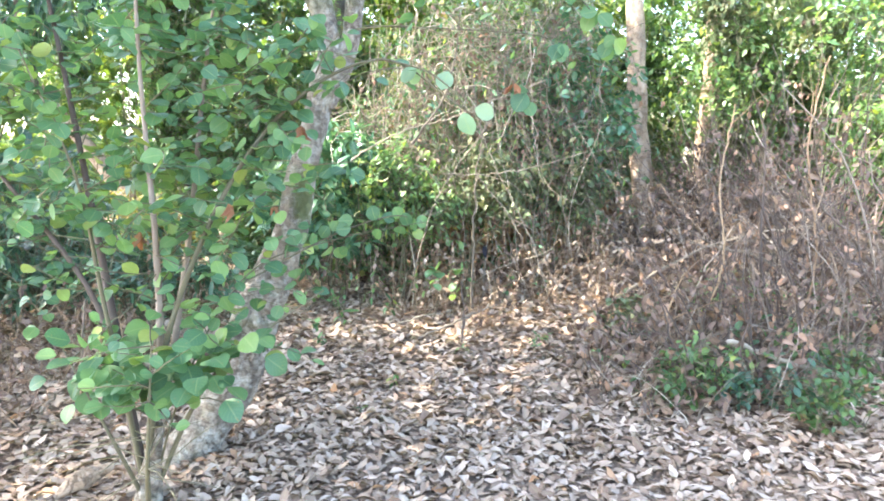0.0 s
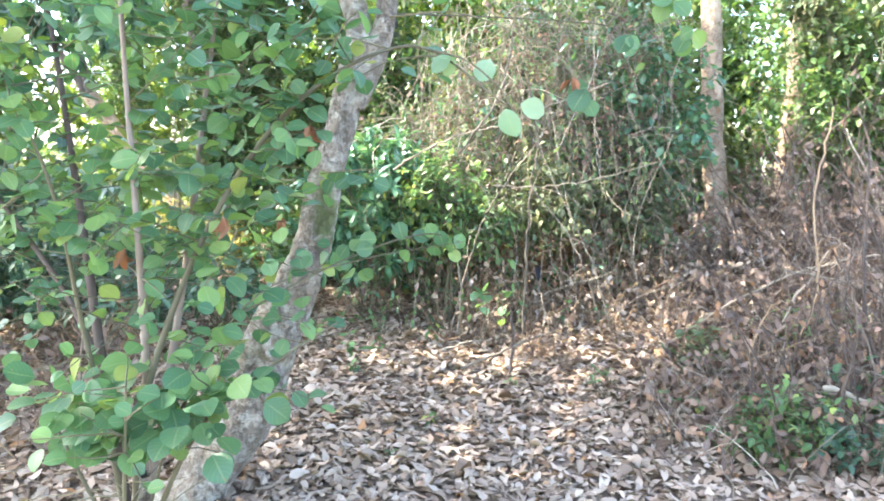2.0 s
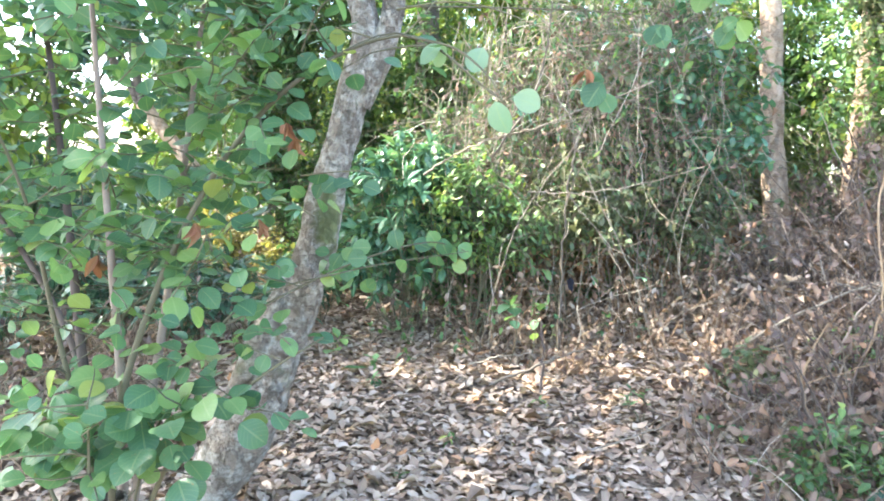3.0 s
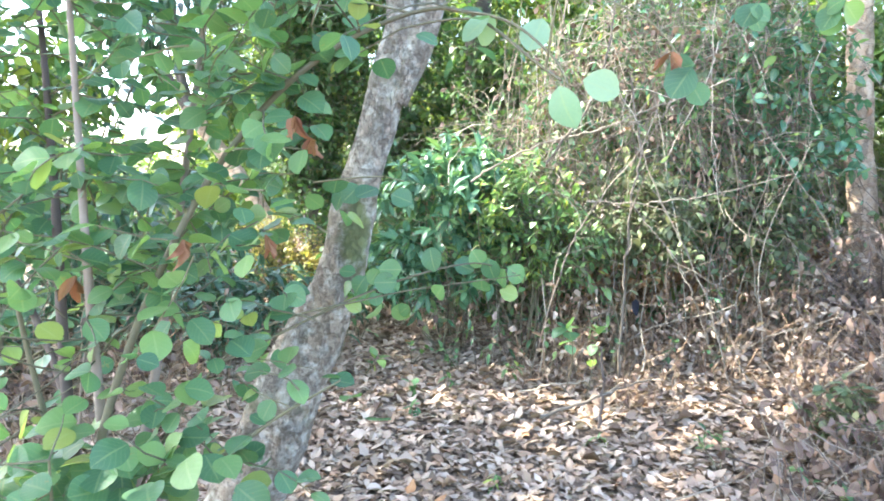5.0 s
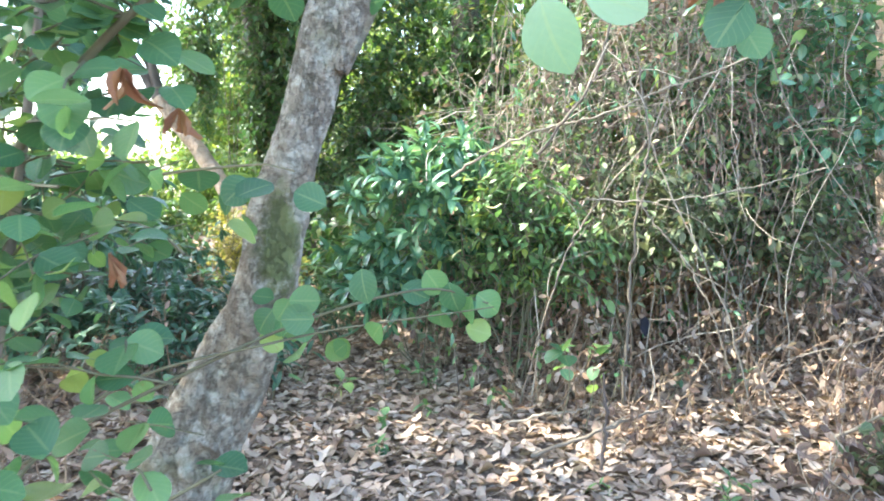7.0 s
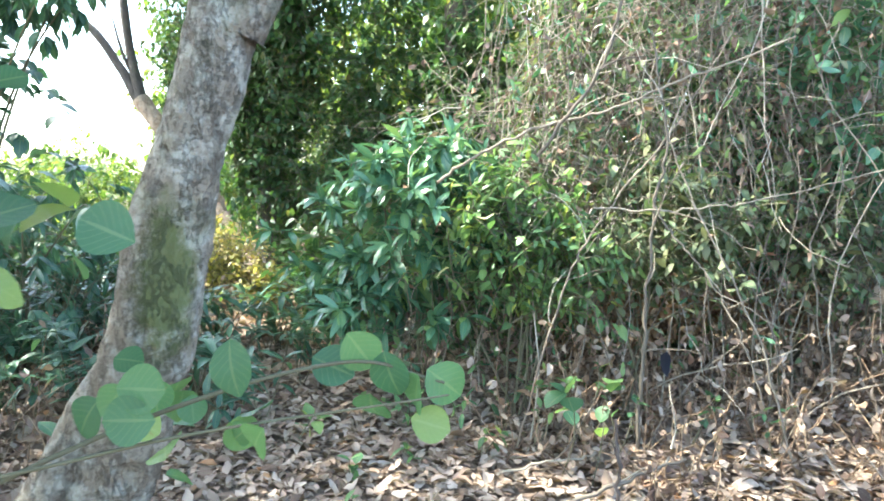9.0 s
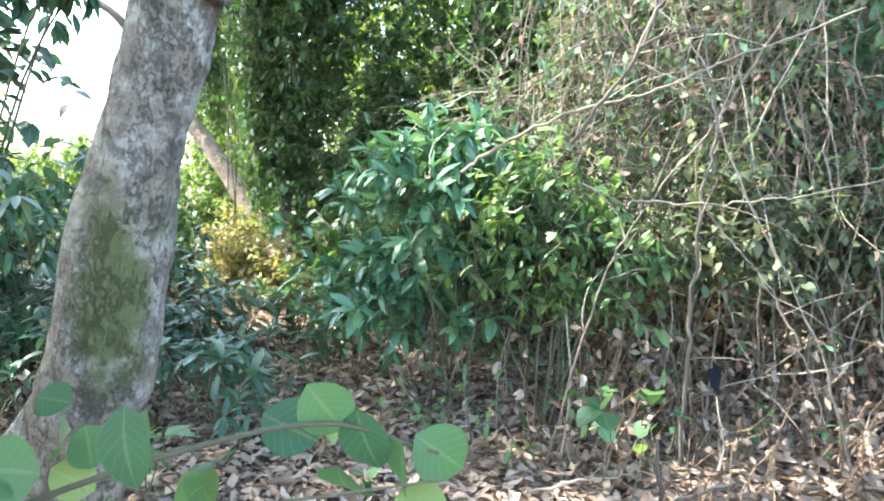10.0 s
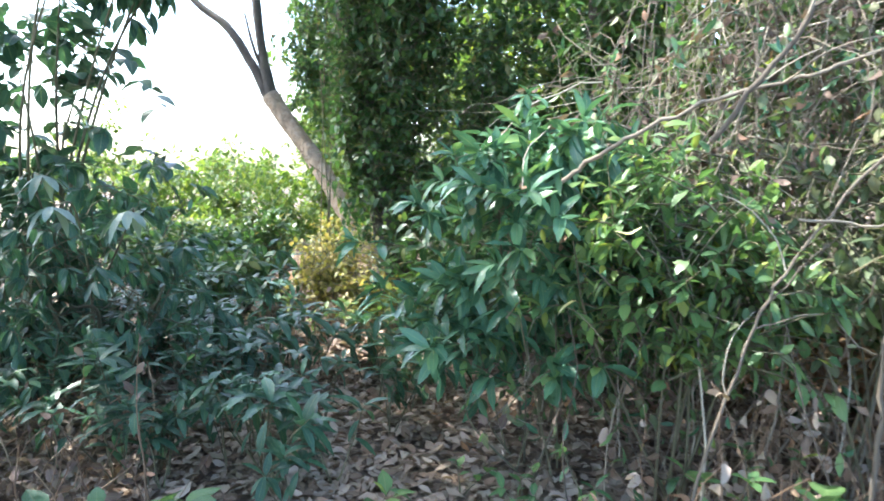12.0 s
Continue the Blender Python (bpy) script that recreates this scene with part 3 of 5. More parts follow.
leaning_tree()


def background_tree(name, label, pts, radii, mat, seed, crown=None, spread=None):
    b = np.array(pts[0])
    t = thing(name, label, "tree", at=b)
    part("trunk", trunk_mesh("trunk", np.array(pts) - b, radii, seed, 20, 10, 0.14, 0.3), mat, t)
    if crown:
        rng = np.random.RandomState(int(seed))
        for c, rad, n, size, shapes, lmat in crown:
            P, D, N, S, lines = foliage_cloud(c, rad, n, 9, size, rng, twig=(0.15, 0.4), shell=0.3, clumps=max(8, n // 14))
            part("crown", leaves_mesh("crown", shapes, np.array(P) - b, D, N, S, rng), lmat, t, kind="stuff")
            part("twigwork", tubes_mesh("twigwork", [(p - b, r) for p, r in lines], 3), TWIG_GREEN, t, kind="stuff")
    # Overhead leaf layer and limbs, out of view, added only to cast shade.
    if spread:
        lo, hi, z, n, size, lmat, gaps = spread
        rng = np.random.RandomState(int(seed) + 500)
        P, D, N, S, lines = shade_canopy(lo, hi, z, n, size, rng, gaps)
        part("crown", leaves_mesh("crown", SMALL, np.array(P) - b, D, N, S, rng), lmat, t, kind="stuff")
        part("twigwork", tubes_mesh("twigwork", [(p - b, r) for p, r in lines], 3), TWIG_GREEN, t, kind="stuff")
        top = np.array(pts[-1])
        for k in range(7):
            end = np.array([rng.uniform(lo[0] + 0.5, hi[0] - 0.5), rng.uniform(lo[1] + 0.5, hi[1] - 0.5), rng.uniform(*z)])
            s0 = top + (np.array(pts[-2]) - top) * rng.uniform(0, 0.6)
            part("limb", trunk_mesh("limb", np.array([s0, s0 * 0.5 + end * 0.5 + np.array([0, 0, 0.25]), end]) - b, [0.06, 0.04, 0.015], seed + k, 10, 8, 0.12), mat, t)
    return t


# Last argument: unseen leaf cover shading the herbs, with holes for sun patches.
background_tree("ivy_tree", "dark tree trunk wrapped in dense small ivy leaves", [(-2.3, 7.1, 0.5), (-2.5, 7.1, 1.6), (-2.72, 7.1, 2.6), (-2.8, 7.0, 4.2), (-2.7, 7.0, 6.0)], [0.15, 0.12, 0.11, 0.10, 0.08], BARK_DARK, 21,
                [((-2.58, 6.96, 2.2), (0.2, 0.15, 1.4), 460, 0.06, SMALL, GREEN_IVY), ((-2.68, 7.1, 2.7), (0.3, 0.28, 1.7), 420, 0.065, SMALL, GREEN_IVY), ((-2.2, 7.0, 1.7), (0.42, 0.3, 1.2), 620, 0.06, SMALL, GREEN_IVY), ((-2.25, 7.0, 3.3), (0.6, 0.4, 1.2), 620, 0.07, SMALL, GREEN_IVY), ((-1.6, 7.1, 2.4), (0.5, 0.4, 1.6), 560, 0.07, SMALL, GREEN_IVY), ((-1.7, 7.0, 1.35), (0.42, 0.3, 0.85), 620, 0.055, SMALL, GREEN_IVY)],
                ((-8.2, 4.5), (-4.5, 7.2), (5.0, 6.3), 850, 0.16, GREEN_IVY, [(-6.1, 6.6, 1.0), (-3.9, 5.1, 0.8), (-6.6, 5.2, 0.35)]))
# Last argument: unseen leaf cover added to shade the vine heap.
background_tree("dark_tree", "straight dark tree trunk in the thicket", [(-1.0, 6.9, 0.55), (-0.98, 6.9, 2.0), (-0.95, 6.9, 3.4), (-0.9, 7.0, 6.0)], [0.12, 0.10, 0.09, 0.06], BARK_DARK, 31,
                [((-0.85, 6.75, 2.2), (0.4, 0.3, 1.1), 330, 0.07, SMALL, GREEN_IVY), ((-1.2, 8.0, 4.8), (1.3, 0.9, 0.9), 250, 0.11, SMALL, GREEN_SUN)],
                ((-2.2, 4.8), (-0.5, 5.6), (4.9, 5.6), 270, 0.14, GREEN_IVY, [(-2.5, 5.2, 0.35)]))
background_tree("sunlit_tree", "pale tan sunlit tree trunk rising from the dead brush", [(1.95, 6.7, 0.6), (1.86, 6.7, 1.1), (1.79, 6.7, 1.7), (1.74, 6.7, 2.4), (1.7, 6.75, 3.6), (1.8, 6.9, 6.0)], [0.15, 0.10, 0.088, 0.085, 0.075, 0.05], BARK_TAN, 41,
                [((2.2, 7.4, 4.4), (1.4, 0.6, 0.8), 320, 0.09, SMALL, GREEN_LIGHT)])
background_tree("pale_tree", "slim pale trunk far back in the thicket", [(2.55, 7.3, 0.7), (2.6, 7.25, 1.8), (2.62, 7.2, 2.8), (2.6, 7.2, 5.0)], [0.11, 0.09, 0.085, 0.06], BARK_TAN, 51,
                [((2.6, 7.2, 4.2), (1.2, 1.0, 1.0), 260, 0.10, SMALL, GREEN_LIGHT)])


def forked_tree():
    b = np.array([-3.8, 8.75, 0.6])
    t = thing("forked_tree", "slanting forked tree with a sunlit orange-brown trunk", "tree", at=b)
    # Tan bark below, dark on the limbs: sun on the trunk put into colour.
    part("trunk", trunk_mesh("trunk", np.array([(-3.48, 8.75, 0.5), (-3.8, 8.78, 1.02), (-4.24, 8.8, 1.62), (-4.55, 8.8, 1.98), (-4.79, 8.8, 2.29)]) - b, [0.12, 0.095, 0.085, 0.08, 0.085], 61, 20, 12, 0.16, 0.2), BARK_TAN, t)
    for l, r in (([(-4.78, 8.8, 2.26), (-4.86, 8.8, 2.6), (-4.93, 8.8, 3.0), (-4.96, 8.8, 3.6), (-4.9, 8.8, 5.0)], [0.065, 0.05, 0.045, 0.04, 0.02]), ([(-4.8, 8.8, 2.25), (-5.0, 8.78, 2.6), (-5.3, 8.75, 3.0), (-5.7, 8.7, 3.3), (-6.6, 8.6, 4.2)], [0.06, 0.05, 0.042, 0.035, 0.015]), ([(-4.83, 8.8, 2.45), (-4.95, 8.75, 2.75), (-5.02, 8.7, 3.1)], [0.025, 0.018, 0.01])):
        part("limb", trunk_mesh("limb", np.array(l) - b, r, 62, 12, 8, 0.14), BARK_DARK, t)
    rng = np.random.RandomState(63)
    # High leaf cloud out of view, added to dim the bushes behind the tree.
    P, D, N, S, lines = foliage_cloud((-8.6, 9.9, 5.0), (1.9, 1.2, 0.5), 420, 8, 0.09, rng, twig=(0.2, 0.5), clumps=24)
    part("crown", leaves_mesh("crown", SMALL, np.array(P) - b, D, N, S, rng), GREEN_IVY, t, kind="stuff")
    P, D, N, S, lines2 = foliage_cloud((-3.1, 9.15, 1.4), (0.5, 0.25, 0.75), 240, 9, 0.06, rng, twig=(0.15, 0.35), clumps=20)
    part("vine_foliage", leaves_mesh("vine_foliage", SMALL, np.array(P) - b, D, N, S, rng), GREEN_SUN, t, kind="stuff")
    P, D, N, S, lines3 = foliage_cloud((-4.4, 8.95, 3.3), (0.36, 0.35, 1.3), 420, 9, 0.07, rng, twig=(0.15, 0.35), clumps=30)
    part("vine_foliage", leaves_mesh("vine_foliage", SMALL, np.array(P) - b, D, N, S, rng), GREEN_IVY, t, kind="stuff")
    part("twigwork", tubes_mesh("twigwork", [(p - b, r) for p, r in lines + lines2 + lines3], 3), TWIG_GREEN, t, kind="stuff")


forked_tree()


# ---- bushes and thicket ----
shrub("broadleaf_shrub", "dense dark green shrub with glossy pointed leaves", "shrub", (-0.9, 5.6), (-0.9, 5.4, 1.27), (0.52, 0.4, 0.42), 185, 8, 0.115, LANCE, GREEN_DARK, 71, whorl=True, up=0.6, droop=0.08, twig=(0.15, 0.3), n_stems=6, stem_r=0.007, clumps=26)
shrub("broadleaf_shrub", "low drooping dark green shoots at the foot of the shrub", "shrub", (-0.85, 5.3), (-0.85, 5.2, 0.97), (0.38, 0.22, 0.1), 26, 7, 0.115, LANCE, GREEN_DARK, 88, whorl=True, up=0.5, droop=0.12, n_stems=5, stem_r=0.004, clumps=14)
shrub("light_shrub", "light green straggly shrub beside the dark one", "shrub", (-0.3, 5.2), (-0.28, 5.12, 1.3), (0.48, 0.28, 0.36), 300, 8, 0.062, LANCE + OVAL, GREEN_LIGHT, 72, droop=0.3, n_stems=6, stem_r=0.006, clumps=40)
shrub("light_shrub", "leafy green top growth over the dark shrub", "shrub", (-0.75, 5.3), (-0.78, 5.3, 1.6), (0.42, 0.25, 0.2), 60, 7, 0.11, LANCE, GREEN_DARK, 87, whorl=True, clumps=14, droop=0.25, n_stems=3, stem_r=0.004)
shrub("light_shrub", "low leafy shrub under the dead vines", "shrub", (0.2, 5.3), (0.25, 5.3, 1.38), (0.6, 0.3, 0.34), 240, 6, 0.06, OVAL + LANCE, OLIVE, 73, n_stems=5, stem_r=0.006, droop=0.3, clumps=40)
shrub("light_shrub", "thin green shoots pushing through the dry brush", "shrub", (0.85, 5.5), (0.9, 5.6, 1.35), (0.5, 0.3, 0.42), 150, 6, 0.06, OVAL + LANCE, OLIVE, 89, n_stems=5, stem_r=0.005, droop=0.3, clumps=30)
# Leafy fill in dark ivy green, standing for foliage and deep shadow below.
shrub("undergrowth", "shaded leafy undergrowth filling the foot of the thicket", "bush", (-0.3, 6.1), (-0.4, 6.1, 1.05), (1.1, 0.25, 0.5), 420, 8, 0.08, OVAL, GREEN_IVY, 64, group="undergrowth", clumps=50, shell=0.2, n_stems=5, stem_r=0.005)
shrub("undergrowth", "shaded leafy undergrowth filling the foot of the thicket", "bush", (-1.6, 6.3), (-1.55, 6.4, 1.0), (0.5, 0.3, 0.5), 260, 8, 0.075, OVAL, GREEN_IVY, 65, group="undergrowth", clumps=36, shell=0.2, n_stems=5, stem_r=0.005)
shrub("dark_bush", "dark green bush in the shade of the dead vines", "bush", (0.95, 6.0), (0.95, 5.95, 1.75), (0.5, 0.35, 0.75), 220, 7, 0.10, OVAL, GREEN_DARK, 74, droop=0.4)
shrub("dark_bush", "dark leafy climber hanging over the dead vines", "bush", (1.05, 5.6), (1.1, 5.45, 2.0), (0.45, 0.2, 0.65), 85, 6, 0.075, OVAL, GREEN_DARK, 66, droop=0.4, clumps=26, n_stems=4, stem_r=0.006)
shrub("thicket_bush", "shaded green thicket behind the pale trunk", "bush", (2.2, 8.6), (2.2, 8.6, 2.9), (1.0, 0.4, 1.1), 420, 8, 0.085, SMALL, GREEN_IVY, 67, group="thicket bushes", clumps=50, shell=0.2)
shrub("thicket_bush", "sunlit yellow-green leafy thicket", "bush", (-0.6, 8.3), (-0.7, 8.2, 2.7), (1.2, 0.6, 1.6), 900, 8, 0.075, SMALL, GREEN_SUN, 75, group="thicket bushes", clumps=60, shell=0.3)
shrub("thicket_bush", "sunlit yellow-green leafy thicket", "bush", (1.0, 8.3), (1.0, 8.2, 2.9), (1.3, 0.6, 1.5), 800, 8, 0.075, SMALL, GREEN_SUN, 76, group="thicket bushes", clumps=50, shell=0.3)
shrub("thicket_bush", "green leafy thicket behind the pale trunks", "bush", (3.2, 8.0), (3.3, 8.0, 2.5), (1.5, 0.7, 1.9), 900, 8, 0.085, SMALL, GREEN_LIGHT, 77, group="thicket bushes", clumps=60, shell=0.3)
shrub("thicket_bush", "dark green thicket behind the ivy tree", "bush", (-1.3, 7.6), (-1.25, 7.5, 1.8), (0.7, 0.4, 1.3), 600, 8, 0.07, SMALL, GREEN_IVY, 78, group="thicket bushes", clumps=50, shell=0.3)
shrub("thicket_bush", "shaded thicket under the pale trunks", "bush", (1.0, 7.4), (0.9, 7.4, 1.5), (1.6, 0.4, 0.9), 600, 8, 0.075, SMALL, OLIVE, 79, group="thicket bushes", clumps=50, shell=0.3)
shrub("thicket_bush", "tall sunlit thicket behind the dead vines", "bush", (0.3, 9.6), (0.2, 9.6, 3.0), (2.4, 0.7, 2.4), 900, 9, 0.13, SMALL, GREEN_SUN, 82, group="thicket bushes", clumps=90, shell=0.25)
shrub("thicket_bush", "tall green thicket at the back of the wood", "bush", (4.6, 9.0), (4.6, 9.2, 3.0), (2.2, 0.7, 2.6), 800, 9, 0.13, SMALL, GREEN_LIGHT, 83, group="thicket bushes", clumps=90, shell=0.25)
shrub("thicket_bush", "green thicket beside the dry brush", "bush", (3.4, 5.6), (3.6, 5.7, 1.8), (0.8, 0.9, 1.2), 500, 8, 0.08, SMALL, GREEN_LIGHT, 84, group="thicket bushes", clumps=40, shell=0.3)
shrub("thicket_bush", "leafy growth over the dead vines", "bush", (0.9, 7.3), (0.8, 7.2, 2.75), (0.9, 0.4, 0.5), 260, 8, 0.075, SMALL, GREEN_LIGHT, 85, group="thicket bushes", clumps=26, shell=0.3)
for k, (x, y, z, r, h, m) in enumerate([(-1.2, 11.0, 3.2, 1.9, 2.8, GREEN_SUN), (2.6, 11.5, 3.4, 2.4, 3.0, GREEN_SUN), (6.2, 10.5, 3.4, 2.2, 3.0, GREEN_LIGHT), (8.6, 8.0, 3.0, 1.8, 2.7, GREEN_LIGHT), (5.6, 6.6, 2.2, 1.2, 1.8, GREEN_LIGHT)]):
    shrub("thicket_bush", "tall leafy thicket closing the back of the wood", "bush", (x, y), (x, y, z), (r, 0.8, h), 820, 9, 0.2, SMALL, m, 300 + k, group="thicket bushes", clumps=80, shell=0.2, n_stems=8)
for k, (c, r, n, m, sz) in enumerate([((0.75, 6.35, 1.85), (0.55, 0.28, 0.6), 300, GREEN_IVY, 0.075), ((0.2, 6.5, 2.3), (0.9, 0.3, 0.9), 420, GREEN_IVY, 0.075), ((-1.6, 8.6, 2.8), (1.0, 0.5, 1.8), 560, GREEN_SUN, 0.08), ((-3.05, 7.3, 3.3), (0.3, 0.3, 1.1), 260, GREEN_IVY, 0.06), ((2.95, 6.6, 1.6), (0.75, 0.3, 0.7), 300, OLIVE, 0.07), ((2.0, 7.7, 1.35), (1.9, 0.3, 0.7), 420, OLIVE, 0.08), ((-5.4, 10.6, 2.1), (0.42, 0.4, 1.5), 320, GREEN_SUN, 0.08)]):
    shrub("vine_curtain", "dense leafy vines hanging behind the dead brush", "vines", (c[0], c[1]), c, r, n, 8, sz, SMALL, m, 360 + k, group="hanging vines", clumps=60, shell=0.25, droop=0.5, n_stems=4, stem_r=0.005)
shrub("thicket_bush", "leafy green growth round the pale trunks", "bush", (2.8, 6.3), (2.75, 6.4, 2.2), (0.8, 0.3, 0.7), 420, 8, 0.075, SMALL, GREEN_LIGHT, 310, group="thicket bushes", clumps=24, shell=0.3)
for k, (c, r) in enumerate([((1.0, 6.5, 2.75), (0.45, 0.3, 0.5)), ((2.5, 6.4, 2.75), (0.5, 0.3, 0.55)), ((3.1, 6.0, 2.75), (0.6, 0.3, 0.6))]):
    shrub("vine_curtain", "olive leafy vines climbing through the dead brush", "vines", (c[0], c[1]), c, r, 150, 8, 0.07, SMALL, OLIVE, 380 + k, group="hanging vines", clumps=40, shell=0.25, droop=0.5, n_stems=4, stem_r=0.005)
shrub("hanging_bush", "dark bush with long drooping leaves at the clearing edge", "bush", (-2.9, 5.2), (-3.0, 5.2, 1.0), (0.7, 0.6, 0.55), 240, 7, 0.095, LANCE, GREEN_BLUE, 80, whorl=True, droop=0.6, n_stems=10, twig=(0.2, 0.4))
shrub("hanging_bush", "tall thin dark bush standing against the bright sky", "bush", (-3.5, 5.5), (-3.6, 5.5, 1.7), (0.62, 0.5, 1.0), 130, 7, 0.13, OVAL, GREEN_BLUE, 81, droop=0.5, clumps=26, n_stems=8)
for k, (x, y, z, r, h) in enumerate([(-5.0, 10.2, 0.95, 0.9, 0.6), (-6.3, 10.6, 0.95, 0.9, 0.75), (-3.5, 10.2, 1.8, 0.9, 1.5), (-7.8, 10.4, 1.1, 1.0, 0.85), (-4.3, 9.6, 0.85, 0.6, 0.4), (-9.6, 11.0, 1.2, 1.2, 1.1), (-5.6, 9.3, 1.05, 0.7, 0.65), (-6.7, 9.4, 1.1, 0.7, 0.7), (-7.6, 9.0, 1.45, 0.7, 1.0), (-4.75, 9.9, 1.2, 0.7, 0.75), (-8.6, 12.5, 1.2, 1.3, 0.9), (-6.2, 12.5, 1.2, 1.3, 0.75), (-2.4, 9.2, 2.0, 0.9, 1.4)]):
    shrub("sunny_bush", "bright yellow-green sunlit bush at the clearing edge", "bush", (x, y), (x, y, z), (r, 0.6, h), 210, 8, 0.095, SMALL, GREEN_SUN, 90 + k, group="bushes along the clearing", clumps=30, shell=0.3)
for k, (x, y, r, m) in enumerate([(1.18, 3.45, 0.22, GREEN_IVY), (1.4, 3.6, 0.26, GREEN_LIGHT), (1.6, 3.35, 0.3, GREEN_BLUE), (1.75, 3.15, 0.25, GREEN_IVY), (2.0, 3.7, 0.35, GREEN_IVY), (1.15, 4.3, 0.2, OLIVE), (1.85, 4.6, 0.35, GREEN_LIGHT), (2.5, 4.4, 0.4, GREEN_IVY)]):
    z = float(height(x, y))
    shrub("low_bramble", "low dark green bramble among the dry leaves", "bramble", (x, y), (x, y, z + 0.16), (r, r * 0.7, 0.15), 45, 6, 0.05, OVAL, m, 350 + k, group="brambles in the dry brush", n_stems=5, stem_r=0.004, twig=(0.08, 0.2), up=0.6)
for k, (x, y, z, r, h) in enumerate([(-5.6, 13.2, 2.8, 1.5, 2.4), (-7.6, 14.6, 3.0, 1.5, 2.6), (-3.4, 12.4, 2.8, 1.5, 2.5)]):
    shrub("thicket_bush", "tall sunlit yellow-green thicket beyond the forked tree", "bush", (x, y), (x, y, z), (r, 0.8, h), 560, 9, 0.17, SMALL, GREEN_SUN, 320 + k, group="thicket bushes", clumps=70, shell=0.2, n_stems=6)
for k, (x, y, r, m) in enumerate([(-4.4, 8.1, 0.5, GREEN_IVY), (-5.3, 8.3, 0.6, GREEN_SUN), (-6.3, 8.3, 0.6, GREEN_IVY), (-5.0, 7.3, 0.55, GREEN_IVY), (-6.0, 7.2, 0.6, GREEN_IVY), (-4.3, 7.3, 0.4, GREEN_IVY)]):
    z = float(height(x, y))
    shrub("undergrowth", "low leafy undergrowth along the edge of the clearing", "bush", (x, y), (x, y, z + 0.3), (r, r * 0.7, 0.3), 190, 7, 0.075, OVAL, m, 460 + k, group="undergrowth", n_stems=5, stem_r=0.004, clumps=26, up=0.5)
shrub("hanging_bush", "leafy dark branches drooping against the bright sky", "bush", (-3.7, 5.4), (-3.15, 5.35, 2.75), (0.75, 0.5, 0.42), 95, 7, 0.13, LANCE, GREEN_BLUE, 86, whorl=True, droop=0.6, clumps=22, n_stems=5, stem_r=0.01)
for k, (x, y, r) in enumerate([(-24, 30, 4.5), (-16, 32, 4.5), (-32, 30, 4.5), (-40, 30, 5), (-9, 34, 4), (-48, 26, 5)]):
    shrub("far_bush", "hazy green bushes far across the clearing", "bush", (x, y), (x, y, 1.3), (r, 1.5, 1.1), 110, 9, 0.5, SMALL, GREEN_SUN, 330 + k, group="far bushes", twig=(0.4, 0.9), clumps=30)
for k, (x, y, z, r, h) in enumerate([(-3.2, 4.0, 0.8, 0.7, 0.4), (-4.0, 4.6, 1.0, 0.7, 0.7), (-3.6, 6.7, 0.8, 0.5, 0.3), (-2.8, 4.0, 1.8, 0.5, 0.6)]):
    shrub("edge_bush", "shaded bush with olive and brown leaves", "bush", (x, y), (x, y, z), (r, 0.5, h), 170, 7, 0.085, OVAL, GREEN_IVY if k != 3 else GREEN_SUN, 110 + k, group="bushes beside the path", clumps=22)


